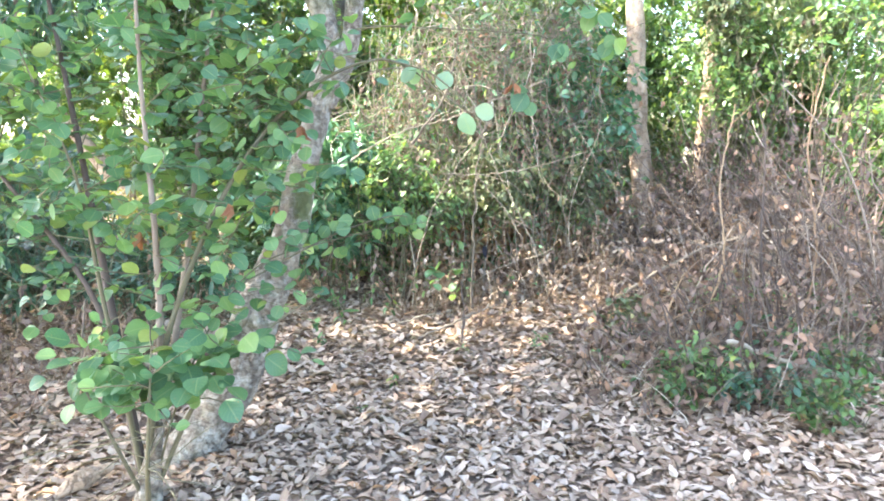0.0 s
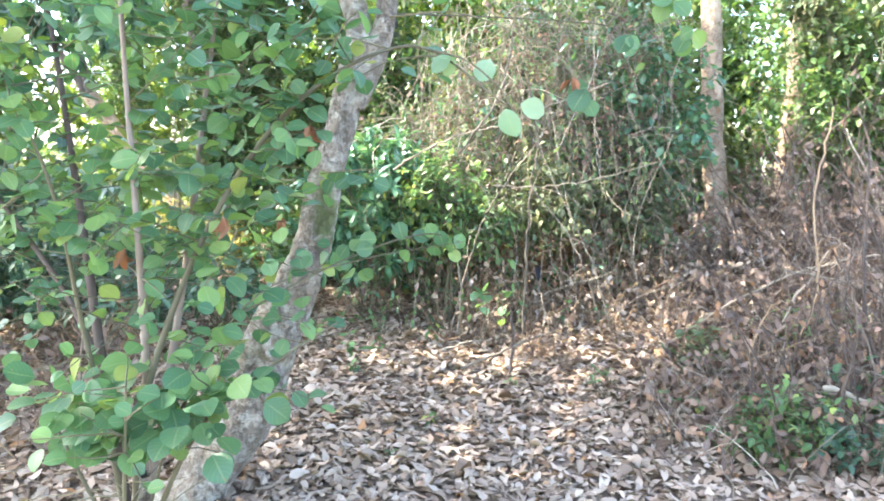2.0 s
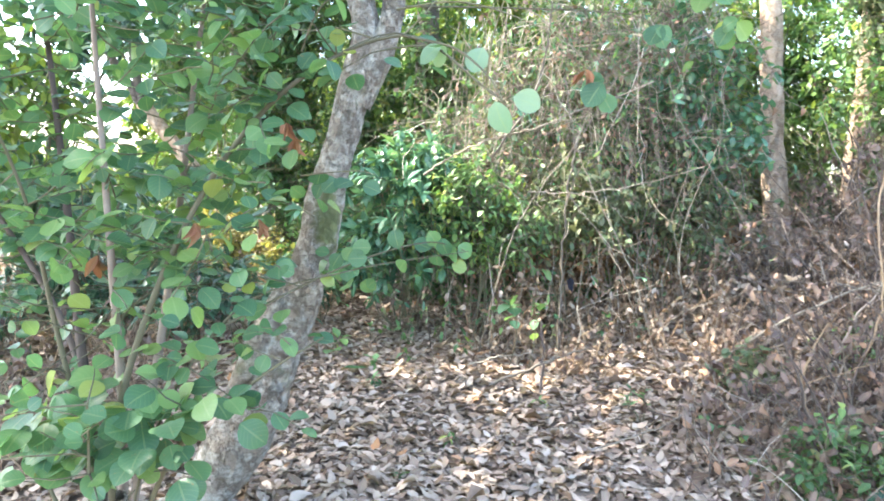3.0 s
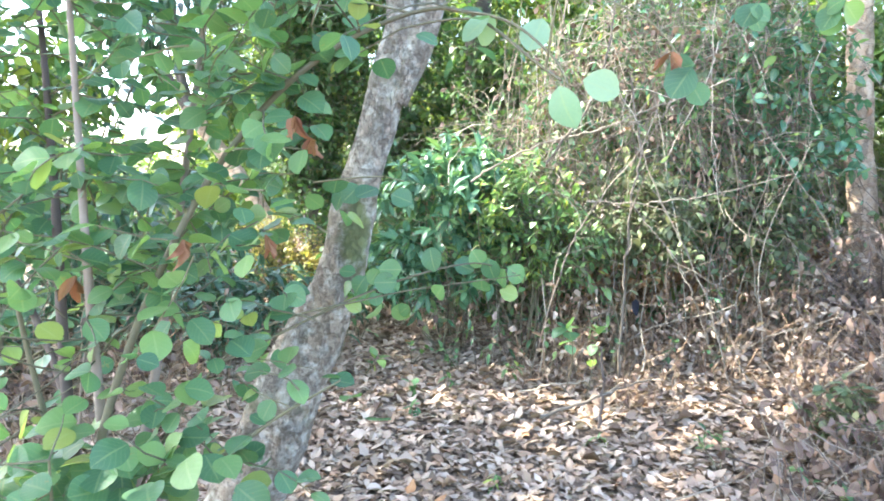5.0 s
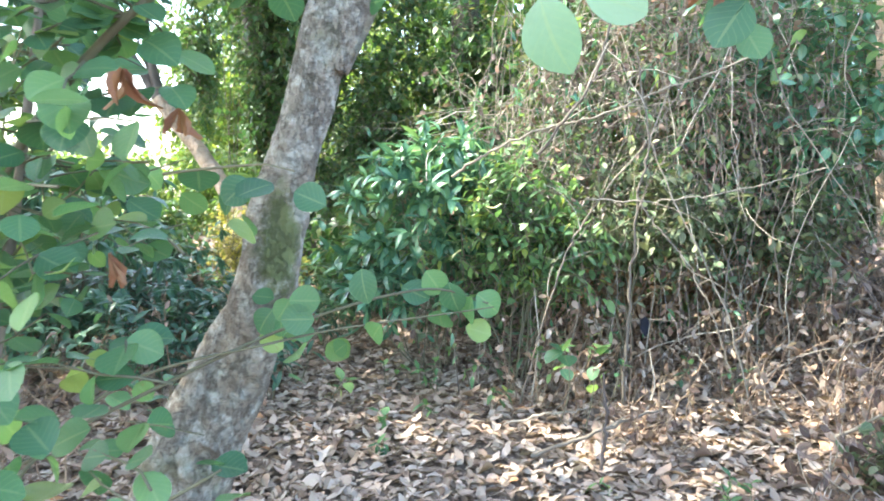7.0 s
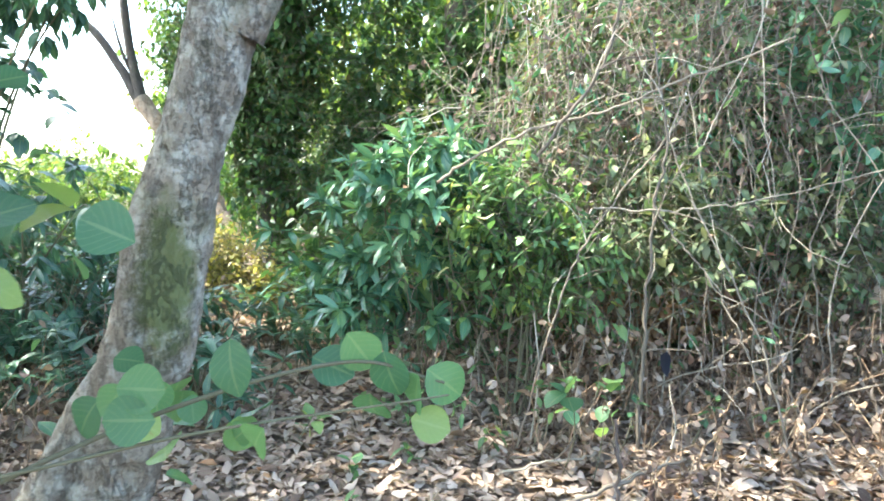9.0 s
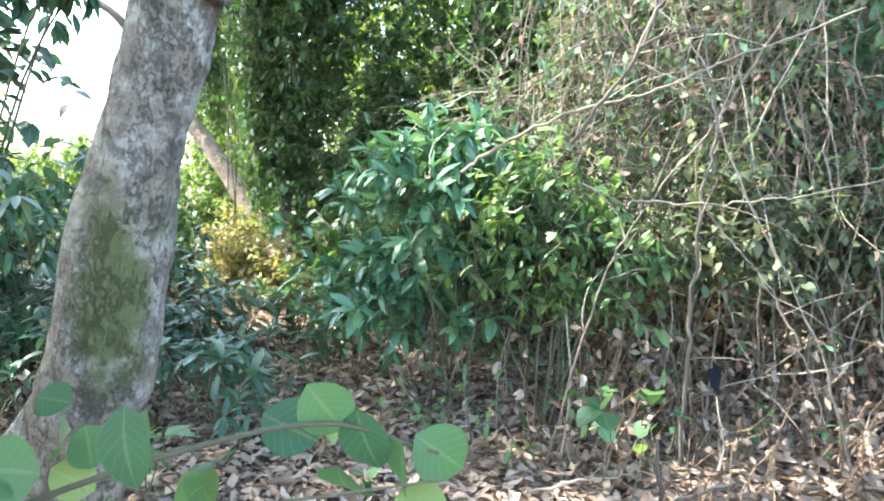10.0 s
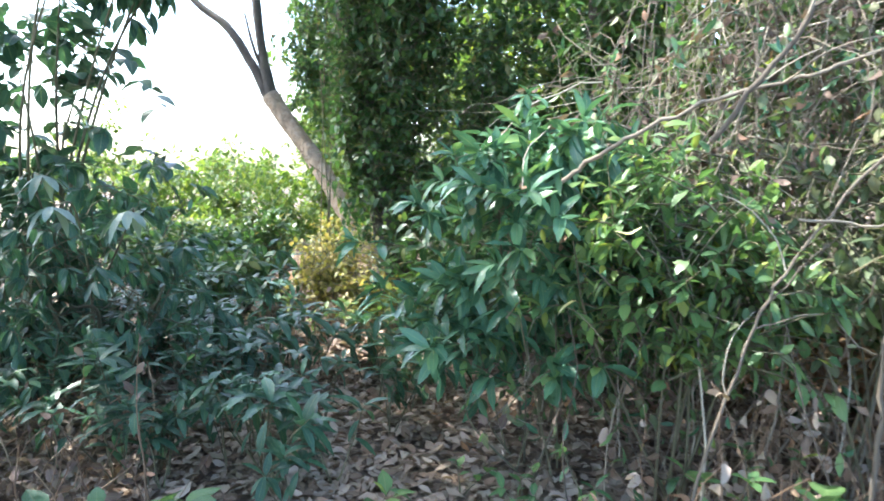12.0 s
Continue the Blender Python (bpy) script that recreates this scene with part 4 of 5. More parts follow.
# ---- dead vines and dry brush ----
def vine_mound():
    """A heap of dead climbing vines, strands hanging over one another."""
    rng = np.random.RandomState(120)
    b = np.array([0.5, 5.8, float(height(0.5, 5.8))])
    t = thing("dead_vine_heap", "tall heap of tangled grey dead vines and twigs", "dead brush", at=b)
    strands = []
    for _ in range(1250):
        x = rng.uniform(-0.75, 1.2)
        top = 2.75 - 0.55 * abs(x - 0.4) - (0.9 * max(0, -0.1 - x)) + rng.uniform(-0.6, 0.3)
        y = 5.75 - 0.45 * rng.uniform(0, 1) ** 0.7
        z = max(0.95, top) - abs(rng.normal(0, 0.55))
        z = max(z, 0.75 + 0.4 * rng.rand())
        yy = y + 0.3 * (z - 0.8) * 0.6
        way = rng.normal(0, 1, 3) * np.array([1.0, 0.35, 0.8]) + np.array([0, -0.1, -0.35])
        L = rng.uniform(0.25, 0.9)
        strands.append((wander((x, yy, z), way, L, 9, rng, 0.28, 0.10), np.linspace(0.0026, 0.0011, 9) * rng.uniform(0.5, 1.5)))
    for _ in range(260):
        x = rng.uniform(-0.5, 1.2)
        z = rng.uniform(1.5, 2.7)
        strands.append((wander((x, 5.75 + 0.2 * rng.normal(), z), (rng.normal(0, 0.25), -0.25, -1), rng.uniform(0.5, 1.3), 9, rng, 0.12, 0.05), np.linspace(0.0028, 0.0012, 9) * rng.uniform(0.6, 1.4)))
    part("vine_tangle", tubes_mesh("vine_tangle", [(p - b, r) for p, r in strands], 4), TWIG_GREY, t, kind="stuff")
    P, D, N, S = [], [], [], []
    for p, r in strands:
        for q in p[rng.randint(1, 9, 6)]:
            P.append(q - b), D.append(rng.normal(0, 0.6, 3) + np.array([0, 0, -0.7])), N.append(rng.normal(0, 1, 3)), S.append(rng.uniform(0.022, 0.058))
    n = len(P)
    order = rng.permutation(n)
    P, D, N, S = ([a[i] for i in order] for a in (P, D, N, S))
    k = int(n * 0.28)
    part("withered_foliage", leaves_mesh("withered_foliage", CURLED, P[:k], D[:k], N[:k], S[:k], rng), DRY_HANG, t, kind="stuff")
    k2, k3 = int(n * 0.66), int(n * 0.85)
    part("green_foliage", leaves_mesh("green_foliage", OVAL, P[k:k2], D[k:k2], N[k:k2], S[k:k2], rng), OLIVE, t, kind="stuff")
    part("green_foliage", leaves_mesh("green_foliage", LANCE, P[k2:k3], D[k2:k3], N[k2:k3], np.array(S[k2:k3]) * 1.15, rng), GREEN_LIGHT, t, kind="stuff")
    part("dark_foliage", leaves_mesh("dark_foliage", LANCE, P[k3:], D[k3:], N[k3:], np.array(S[k3:]) * 1.3, rng), GREEN_DARK, t, kind="stuff")
    for _ in range(34):
        x, y = rng.uniform(-0.6, 1.1), rng.uniform(4.8, 5.7)
        p = wander((x, y, float(height(x, y)) - 0.02), (rng.normal(0, 0.22), rng.normal(0, 0.15), 1), rng.uniform(0.6, 1.5), 10, rng, 0.14)
        part("stem", tubes_mesh("stem", [(p - b, np.linspace(0.005, 0.002, 10) * rng.uniform(0.5, 1.2))], 6), TWIG_GREY, t)


vine_mound()


def branch(points, r0, r1, mat=None, label="bare pale grey dead branch caught in the vines", name="dead_branch", steps=8, twigs=4, seed=0):
    rng = np.random.RandomState(seed)
    b = np.array(points[0], float)
    t = thing(name, label, "branch", "dead branches", at=b)
    line = smooth_line(points, steps) + rng.normal(0, 0.004, (steps * (len(points) - 1) + 1, 3))
    limb = part("limb", tubes_mesh("limb", [(line - b, np.linspace(r0, r1, len(line)) * (0.5 + 0.1 * rng.rand(len(line))))], 7), mat or TWIG_GREY, t)
    for _ in range(twigs):
        i = rng.randint(2, len(line) - 1)
        d = line[i] - line[i - 1]
        d = d / np.linalg.norm(d) + rng.normal(0, 0.6, 3)
        tw = wander(line[i], d, rng.uniform(0.12, 0.4), 7, rng, 0.15)
        part("twig", tubes_mesh("twig", [(tw - b, np.linspace(r1 * 0.5, r1 * 0.2, 7))], 5), mat or TWIG_GREY, limb)


branch([(-0.62, 4.95, 1.52), (-0.45, 4.9, 1.62), (-0.2, 4.9, 1.73), (0.05, 4.9, 1.79), (0.3, 4.95, 1.9), (0.7, 5.0, 2.05)], 0.012, 0.006, seed=1, twigs=7)
branch([(-0.2, 4.85, 1.63), (0.0, 4.85, 1.9), (0.08, 4.9, 2.15), (0.12, 5.0, 2.5)], 0.014, 0.008, seed=2)
branch([(0.0, 4.9, 1.43), (0.23, 4.9, 1.425), (0.43, 4.9, 1.44), (0.63, 4.88, 1.48), (0.95, 4.8, 1.58)], 0.007, 0.004, seed=3)
branch([(0.2, 4.9, 0.5), (0.21, 4.9, 0.95), (0.23, 4.9, 1.425), (0.26, 4.92, 1.7), (0.2, 5.0, 2.1)], 0.014, 0.007, seed=4, twigs=6)
branch([(0.23, 4.9, 1.43), (0.33, 4.88, 1.3), (0.42, 4.85, 1.19), (0.53, 4.8, 1.0), (0.62, 4.75, 0.75)], 0.008, 0.005, seed=5)
branch([(-0.25, 4.8, 0.5), (-0.1, 4.85, 1.1), (0.05, 4.9, 1.4), (0.3, 5.0, 1.75), (0.5, 5.1, 2.1)], 0.009, 0.005, seed=6, twigs=6)
branch([(0.75, 4.9, 0.5), (0.6, 4.9, 1.0), (0.35, 4.95, 1.5), (0.2, 5.0, 1.9)], 0.008, 0.004, seed=7)
branch([(1.449, 3.6, 0.63), (1.7, 3.6, 0.54), (1.95, 3.6, 0.47), (2.27, 3.55, 0.41), (2.6, 3.5, 0.4)], 0.026, 0.018, label="fallen bare grey branch lying on the dry leaves", seed=8, twigs=5)
branch([(1.70, 3.55, 0.33), (1.85, 3.58, 0.42), (1.97, 3.6, 0.47), (2.2, 3.7, 0.7)], 0.018, 0.01, label="fallen bare grey branch lying on the dry leaves", seed=9)
branch([(-1.9, 3.3, 0.36), (-1.75, 3.2, 0.5), (-1.6, 3.1, 0.62), (-1.55, 3.1, 0.95)], 0.012, 0.007, label="thin dead branch leaning beside the tree", seed=10)
branch([(-0.3, 4.6, 0.47), (-0.1, 4.65, 0.52), (0.05, 4.75, 0.52)], 0.009, 0.006, label="short dead stick on the leaf litter", seed=11, twigs=2)
branch([(0.35, 3.7, 0.385), (0.65, 3.85, 0.45), (0.95, 4.1, 0.55)], 0.006, 0.004, label="thin dead stick on the leaf litter", seed=12, twigs=3)


def dry_thicket():
    """Upright dead stems full of hanging withered leaves."""
    rng = np.random.RandomState(130)
    b = np.array([1.7, 4.5, float(height(1.7, 4.5))])
    t = thing("dry_thicket", "thicket of dead stems hung with withered brown leaves", "dead brush", at=b)
    stems, P, D, N, S = [], [], [], [], []
    for _ in range(600):
        y = rng.uniform(3.5, 6.4)
        x = rng.uniform(1.05 + 0.1 * abs(y - 4.5), 3.0) + 0.10 * (y - 4.5)
        z = float(height(x, y)) - 0.02
        L = rng.uniform(0.3, 1.0) * (0.36 + 1.0 * min(1.3, max(0, x - 1.15 - 0.2 * (y - 4.5))))
        p = wander((x, y, z), (rng.normal(0, 0.6), rng.normal(0, 0.5), 1), L * 1.25, 9, rng, 0.22)
        stems.append((p, np.linspace(0.0045, 0.0015, 9) * (rng.uniform(0.6, 1.4) if rng.rand() < 0.88 else rng.uniform(1.8, 2.6))))
        for _ in range(2):
            i = rng.randint(2, 8)
            q = wander(p[i], rng.normal(0, 1, 3), rng.uniform(0.1, 0.4), 6, rng, 0.2, 0.06)
            stems.append((q, np.linspace(0.0022, 0.001, 6)))
            for a in q[rng.randint(1, 6, 4)]:
                P.append(a - b), D.append(rng.normal(0, 0.5, 3) + np.array([0, 0, -0.8])), N.append(rng.normal(0, 1, 3)), S.append(rng.uniform(0.03, 0.065))
    part("brushwood", tubes_mesh("brushwood", [(p - b, r) for p, r in stems], 4), TWIG_DARK, t, kind="stuff")
    n = len(P)
    part("withered_foliage", leaves_mesh("withered_foliage", CURLED, P, D, N, S, rng), DRY_HANG, t, kind="stuff")


dry_thicket()
for k, pts in enumerate([[(1.0, 4.6, 0.55), (1.35, 4.45, 0.85), (1.75, 4.4, 1.05), (2.2, 4.3, 1.15)], [(1.5, 4.2, 0.5), (1.62, 4.15, 0.95), (1.6, 4.2, 1.4), (1.68, 4.25, 1.85)], [(2.3, 4.4, 0.65), (1.9, 4.3, 0.95), (1.45, 4.25, 1.05)], [(2.0, 4.0, 0.5), (2.08, 4.0, 1.0), (2.02, 4.05, 1.6), (2.12, 4.1, 2.1)], [(1.15, 3.7, 0.4), (1.4, 3.75, 0.6), (1.75, 3.8, 0.68)], [(1.3, 3.9, 0.45), (1.22, 3.85, 0.7), (1.28, 3.8, 0.95)]]):
    branch(pts, 0.013, 0.006, mat=TWIG_TAN if k % 2 else None, label="bare dead stem leaning through the dry brush", seed=40 + k, twigs=5)


def dry_stems(name, label, n, lo, hi, hgt, mat, lmat, seed, leaves=3, size=0.05):
    rng = np.random.RandomState(seed)
    c = (np.array(lo) + np.array(hi)) / 2
    b = np.array([c[0], c[1], float(height(*c))])
    t = thing(name, label, "dry plants", at=b)
    stems, P, D, N, S = [], [], [], [], []
    for _ in range(n):
        x, y = rng.uniform(lo[0], hi[0]), rng.uniform(lo[1], hi[1])
        p = wander((x, y, float(height(x, y)) - 0.01), (rng.normal(0, 0.55), rng.normal(0, 0.45), 1), rng.uniform(0.3, 1.0) * hgt, 7, rng, 0.2)
        stems.append((p, np.linspace(0.0035, 0.0012, 7) * rng.uniform(0.6, 1.3)))
        for _ in range(leaves):
            P.append(p[rng.randint(2, 7)] - b), D.append(rng.normal(0, 0.7, 3) + np.array([0, 0, -0.2])), N.append(rng.normal(0, 1, 3)), S.append(size * rng.uniform(0.5, 1.2))
    for p, r in stems:
        part("stem", tubes_mesh("stem", [(p - b, r)], 4), mat, t)
    part("withered_foliage", leaves_mesh("withered_foliage", CURLED, P, D, N, S, rng), lmat, t, kind="stuff")


dry_stems("dry_plant_patch", "patch of dry tan stems at the foot of the vines", 270, (-0.3, 4.75), (1.3, 5.8), 0.6, TWIG_TAN, DRY_LITTER, 141, 4, 0.045)
dry_stems("dry_plant_patch", "dry tan brush below the pale trunk", 170, (0.9, 5.2), (2.2, 6.6), 0.6, TWIG_TAN, DRY_LITTER, 145, 5, 0.055)
for k, (c, r, n) in enumerate([((1.3, 6.65, 1.08), (0.5, 0.2, 0.2), 90), ((0.75, 5.9, 1.0), (0.45, 0.2, 0.2), 80), ((0.1, 5.75, 0.85), (0.5, 0.15, 0.2), 60)]):
    shrub("dead_leaf_drift", "orange-brown dead leaves caught in the foot of the vines", "dead leaves", (c[0], c[1]), c, r, n, 6, 0.07, CURLED, DRY_RUST, 480 + k, stem_mat=TWIG_TAN, group="dead leaf drifts", n_stems=5, stem_r=0.004, clumps=18, twig=(0.1, 0.25))
dry_stems("dry_plant_patch", "thin grey dead stems on the path edge", 60, (0.8, 3.2), (1.6, 4.4), 0.6, TWIG_GREY, DRY_HANG, 142)
dry_stems("dry_plant_patch", "dark low dead stems with brown leaves beside the path", 120, (0.75, 3.3), (1.75, 4.5), 0.4, TWIG_DARK, DRY_HANG, 147, 5, 0.06)
dry_stems("dry_plant_patch", "dead undergrowth of brown stems", 140, (-3.0, 3.2), (-1.7, 4.6), 0.6, TWIG_TAN, DRY_HANG, 143, 4)


# ---- small green plants ----
def herb(name, label, base, hgt, n_leaves, size, shapes, mat, seed, group, droop=0.3, n_stems=2):
    """A small plant: thin stems, each with leaves set round it."""
    rng = np.random.RandomState(seed)
    t = thing(name, label, "plant", group, at=base)
    meshes = [leaves_mesh("leaf", [sh], [(0, 0, 0)], [(0, 1, 0)], [(0, 0, 1)], [1], rng) for sh in shapes]
    for s in range(n_stems):
        p = wander((0, 0, -0.01), (rng.normal(0, 0.3), rng.normal(0, 0.3), 1), hgt * rng.uniform(0.7, 1.1), 6, rng, 0.12)
        stem = part("stem", tubes_mesh("stem", [(p, np.linspace(0.003, 0.0015, 6))], 5), TWIG_GREEN, t)
        for pos, d in whorl_points(p[-1], p[-1] - p[-2], max(2, n_leaves // n_stems - 1), rng, 1.3) + [(p[3], rng.normal(0, 1, 3)), (p[4], rng.normal(0, 1, 3))]:
            d = Vector(d.tolist()).normalized() + Vector((0, 0, -droop * rng.uniform(0.3, 1.2)))
            ob = part("leaf", meshes[rng.randint(len(meshes))], mat, stem)
            q = d.to_track_quat("Y", "Z")
            ob.rotation_euler = q.to_euler()
            ob.location = pos
            ob.scale = [size * rng.uniform(0.7, 1.2)] * 3
    return t


def low_plants():
    """The dark low growth at the clearing edge: a few plants, repeated."""
    rng = np.random.RandomState(151)
    kinds = [herb("low_plant", "low dark green plant with narrow drooping leaves", (-1.75 - 0.3 * k, 4.9 + 0.4 * k, float(height(-1.75 - 0.3 * k, 4.9 + 0.4 * k))), 0.34, 22, 0.10, LANCE, GREEN_BLUE, 152 + k, "low plants beside the path", 0.35, 3) for k in range(5)]
    n = 0
    while n < 125:
        x, y = rng.uniform(-3.7, -1.2), rng.uniform(4.35, 6.9)
        if x > -1.32 or x > -1.32 - 0.3 * (y - 5.4) or (y < 4.6 and x > -1.8) or math.hypot((x + 2.25) / 0.8, (y - 6.5) / 0.6) < 1:
            continue
        s = rng.uniform(0.75, 1.35)
        m = pose(x, y, float(height(x, y)), rng.uniform(-8, 8), rng.uniform(-8, 8), rng.uniform(0, 360)) @ Matrix.Scale(s, 4)
        copy_thing(kinds[n % 5], m)
        n += 1


low_plants()
dry_stems("dry_plant_patch", "sunlit dry weeds on the bare patch under the ivy tree", 70, (-2.9, 6.0), (-1.7, 6.9), 0.3, TWIG_TAN, DRY_LITTER, 146, 3, 0.05)
for k, (x, y) in enumerate([(-2.45, 6.5), (-2.7, 6.35), (-2.2, 6.6), (-2.0, 6.4), (-2.9, 6.7), (-2.55, 6.75), (-2.3, 6.25), (-2.85, 7.0), (-3.1, 6.9)]):
    herb("weed", "yellow-green sunlit weed on the bare patch", (x, y, float(height(x, y))), 0.22 + 0.03 * (k % 4), 12, 0.06, OVAL, GREEN_SUN, 420 + k, "weeds under the ivy tree", 0.3, 3)
for k, (x, y, z, r) in enumerate([(-3.0, 7.2, 0.88, 0.3), (-2.3, 6.6, 0.8, 0.22), (-3.4, 8.0, 0.95, 0.32), (-2.7, 6.75, 0.95, 0.25)]):
    shrub("weed_clump", "low clump of yellowed sunlit weeds below the forked tree", "weeds", (x, y), (x, y, z), (r, r * 0.8, 0.28), 110, 7, 0.05, OVAL, GOLD, 440 + k, group="weeds under the ivy tree", n_stems=5, stem_r=0.004, clumps=18, up=0.5)
SEEDLINGS = [(-0.5, 4.95, 0.3, 10, 0.055), (-0.2, 4.8, 0.34, 10, 0.055), (0.12, 4.85, 0.3, 9, 0.05), (-0.02, 5.0, 0.4, 12, 0.055), (0.4, 4.95, 0.32, 9, 0.05), (-0.65, 4.9, 0.22, 9, 0.05), (0.7, 4.9, 0.3, 9, 0.05), (-0.38, 4.75, 0.2, 8, 0.05), (-0.80, 4.45, 0.10, 5, 0.06), (-0.65, 4.65, 0.09, 4, 0.06), (-0.72, 4.25, 0.07, 4, 0.05), (0.60, 4.05, 0.16, 8, 0.05), (0.55, 4.2, 0.14, 7, 0.05), (-1.47, 4.2, 0.33, 8, 0.10), (-1.6, 4.1, 0.3, 7, 0.10), (-0.25, 3.75, 0.07, 4, 0.05), (-0.95, 5.0, 0.16, 8, 0.05), (-0.75, 5.05, 0.12, 7, 0.05), (1.25, 3.4, 0.25, 9, 0.05), (1.45, 3.5, 0.3, 10, 0.05), (1.65, 3.75, 0.35, 10, 0.06), (0.15, 4.2, 0.1, 5, 0.05), (-0.35, 5.0, 0.3, 8, 0.07), (-1.15, 4.75, 0.2, 7, 0.08), (-0.4, 3.35, 0.06, 5, 0.04), (0.95, 3.8, 0.2, 8, 0.05)]
for k, (x, y, h, n, s) in enumerate(SEEDLINGS):
    herb("seedling", "small green seedling rising through the leaf litter", (x, y, float(height(x, y))), h, n, s, OVAL if k % 3 else LANCE, GREEN_LIGHT if k % 2 else GREEN_ROUND, 170 + k, "seedlings in the litter", 0.2, 2)
for k, (x, y, z) in enumerate([(-0.07, 4.70, 1.04), (0.04, 4.62, 0.98)]):
    herb("round_leaf_sprout", "upright sprout with round green leaves by the dead vines", (x, y, float(height(x, y))), z - float(height(x, y)), 5, 0.075, ROUND, GREEN_ROUND, 195 + k, "round-leaved sprouts", 0.3, 1)


# ---- the near sapling ----
def sapling():
    """Many-stemmed sapling beside the leaning trunk: bent stems, side twigs, round leaves."""
    rng = np.random.RandomState(201)
    b = np.array([-1.12, 2.62, float(height(-1.12, 2.62))])
    t = thing("round_leaf_sapling", "many-stemmed sapling with soft round green leaves", "sapling", at=b)
    g = b + np.array([0, 0, -0.03])
    stems = [([g, (-1.0, 2.5, 0.8), (-0.96, 2.42, 1.3), (-0.98, 2.42, 1.85), (-0.95, 2.35, 2.45)], 0.010, 44),
             ([g, (-0.97, 2.42, 0.85), (-0.75, 2.42, 1.4), (-0.5, 2.48, 1.75), (-0.2, 2.55, 1.9), (0.065, 2.35, 1.725)], 0.007, 34),
             ([g, (-1.2, 2.62, 0.9), (-1.35, 2.77, 1.5), (-1.5, 2.9, 2.1), (-1.6, 2.9, 2.7)], 0.012, 55),
             ([g, (-0.9, 2.48, 0.8), (-0.7, 2.6, 1.15), (-0.4, 2.72, 1.26), (-0.06, 2.84, 1.315)], 0.003, 3),
             ([g, (-1.15, 2.42, 0.6), (-1.33, 2.45, 0.95)], 0.006, 8), ([g, (-1.0, 2.35, 0.55), (-0.92, 2.24, 0.98)], 0.007, 24),
             ([g, (-0.95, 2.68, 1.2), (-0.87, 2.75, 1.9), (-0.72, 2.7, 2.6)], 0.009, 44),
             ([g, (-0.85, 2.5, 0.75), (-0.6, 2.5, 0.98), (-0.42, 2.55, 1.1)], 0.006, 7), ([g, (-1.15, 2.55, 0.7), (-1.18, 2.48, 1.1), (-1.2, 2.4, 1.5), (-1.3, 2.3, 1.9)], 0.007, 24),
             ([g, (-1.3, 2.7, 1.0), (-1.75, 2.8, 1.6), (-2.0, 2.8, 2.2)], 0.009, 50)]
    def in_the_way(p):
        """Kept clear: the walker's own way and the view past the trunk."""
        if p[2] > 1.95:
            return False
        return p[0] > -0.22 or (2.1 < p[1] < 3.4 and 0.11 - p[0] < 1.04 * (p[1] - 2.1) + 0.08)

    P, D, N, S, tw = [], [], [], [], []
    for pts, r, n in stems:
        line = smooth_line(pts, 9)
        part("stem", tubes_mesh("stem", [(line - b, np.linspace(r * 1.7, r * 0.35, len(line)))], 8), TWIG_DARK if r > 0.0085 else TWIG_GREEN, t)
        lo = int(len(line) * 0.38)
        for _ in range(n):
            i = rng.randint(lo, len(line))
            q = wander(line[i], rng.normal(0, 1, 3) * np.array([1, 0.8, 0.4]) + np.array([0, 0, 0.15]), rng.uniform(0.12, 0.38), 6, rng, 0.15, 0.04)
            if in_the_way(q[-1]):
                continue
            tw.append((q - b, np.linspace(0.0028, 0.0013, 6)))
            for a in range(1, 6):
                if in_the_way(q[a]):
                    continue
                for _ in range(1 + (rng.rand() < 0.45)):
                    sd = rng.normal(0, 1, 3)
                    P.append(q[a]), D.append(sd * np.array([1, 1, 0.5]) + (q[a] - q[a - 1]) * 8 + np.array([0, 0, -0.25])), N.append(np.array([0, -0.35, 1]) + rng.normal(0, 0.4, 3)), S.append(rng.uniform(0.037, 0.067))
    for c, n in [((-0.77, 2.3, 1.17), 12), ((-0.74, 2.42, 1.1), 10), ((-0.715, 2.38, 1.38), 8), ((-0.41, 2.56, 1.10), 4), ((-0.55, 2.44, 1.24), 6), ((-0.37, 2.63, 1.5), 4), ((-0.49, 2.74, 1.5), 5), ((-0.81, 2.68, 1.59), 8), ((-0.465, 2.3, 1.46), 4), ((-0.37, 2.59, 1.88), 7), ((-0.16, 2.58, 1.84), 5), ((-0.86, 2.75, 1.9), 9), ((-0.6, 3.04, 1.24), 8), ((-0.46, 2.98, 1.22), 6), ((-0.5, 2.5, 1.75), 8), ((-0.62, 2.45, 1.6), 8), ((-0.55, 2.42, 1.9), 8), ((-0.75, 2.55, 1.8), 8), ((-0.68, 2.6, 1.45), 6), ((-0.35, 2.42, 1.95), 5), ((-0.85, 2.9, 1.62), 8), ((-0.95, 2.85, 1.4), 8), ((-0.8, 2.8, 1.2), 6), ((-1.6, 2.8, 1.95), 14), ((-1.45, 2.7, 2.15), 14), ((-1.75, 2.9, 1.75), 12), ((-1.3, 2.6, 1.75), 10), ((-1.7, 3.0, 2.2), 12), ((-1.2, 2.7, 2.1), 12), ((-1.85, 2.8, 2.0), 10)]:
        for _ in range(n):
            P.append(np.array(c) + rng.normal(0, 0.05 if c[0] > -1.25 else 0.11, 3)), D.append(rng.normal(0, 1, 3) * np.array([1, 1, 0.5]) + np.array([0, 0, -0.3])), N.append(np.array([0, -0.45, 1]) + rng.normal(0, 0.4, 3)), S.append(rng.uniform(0.04, 0.066))
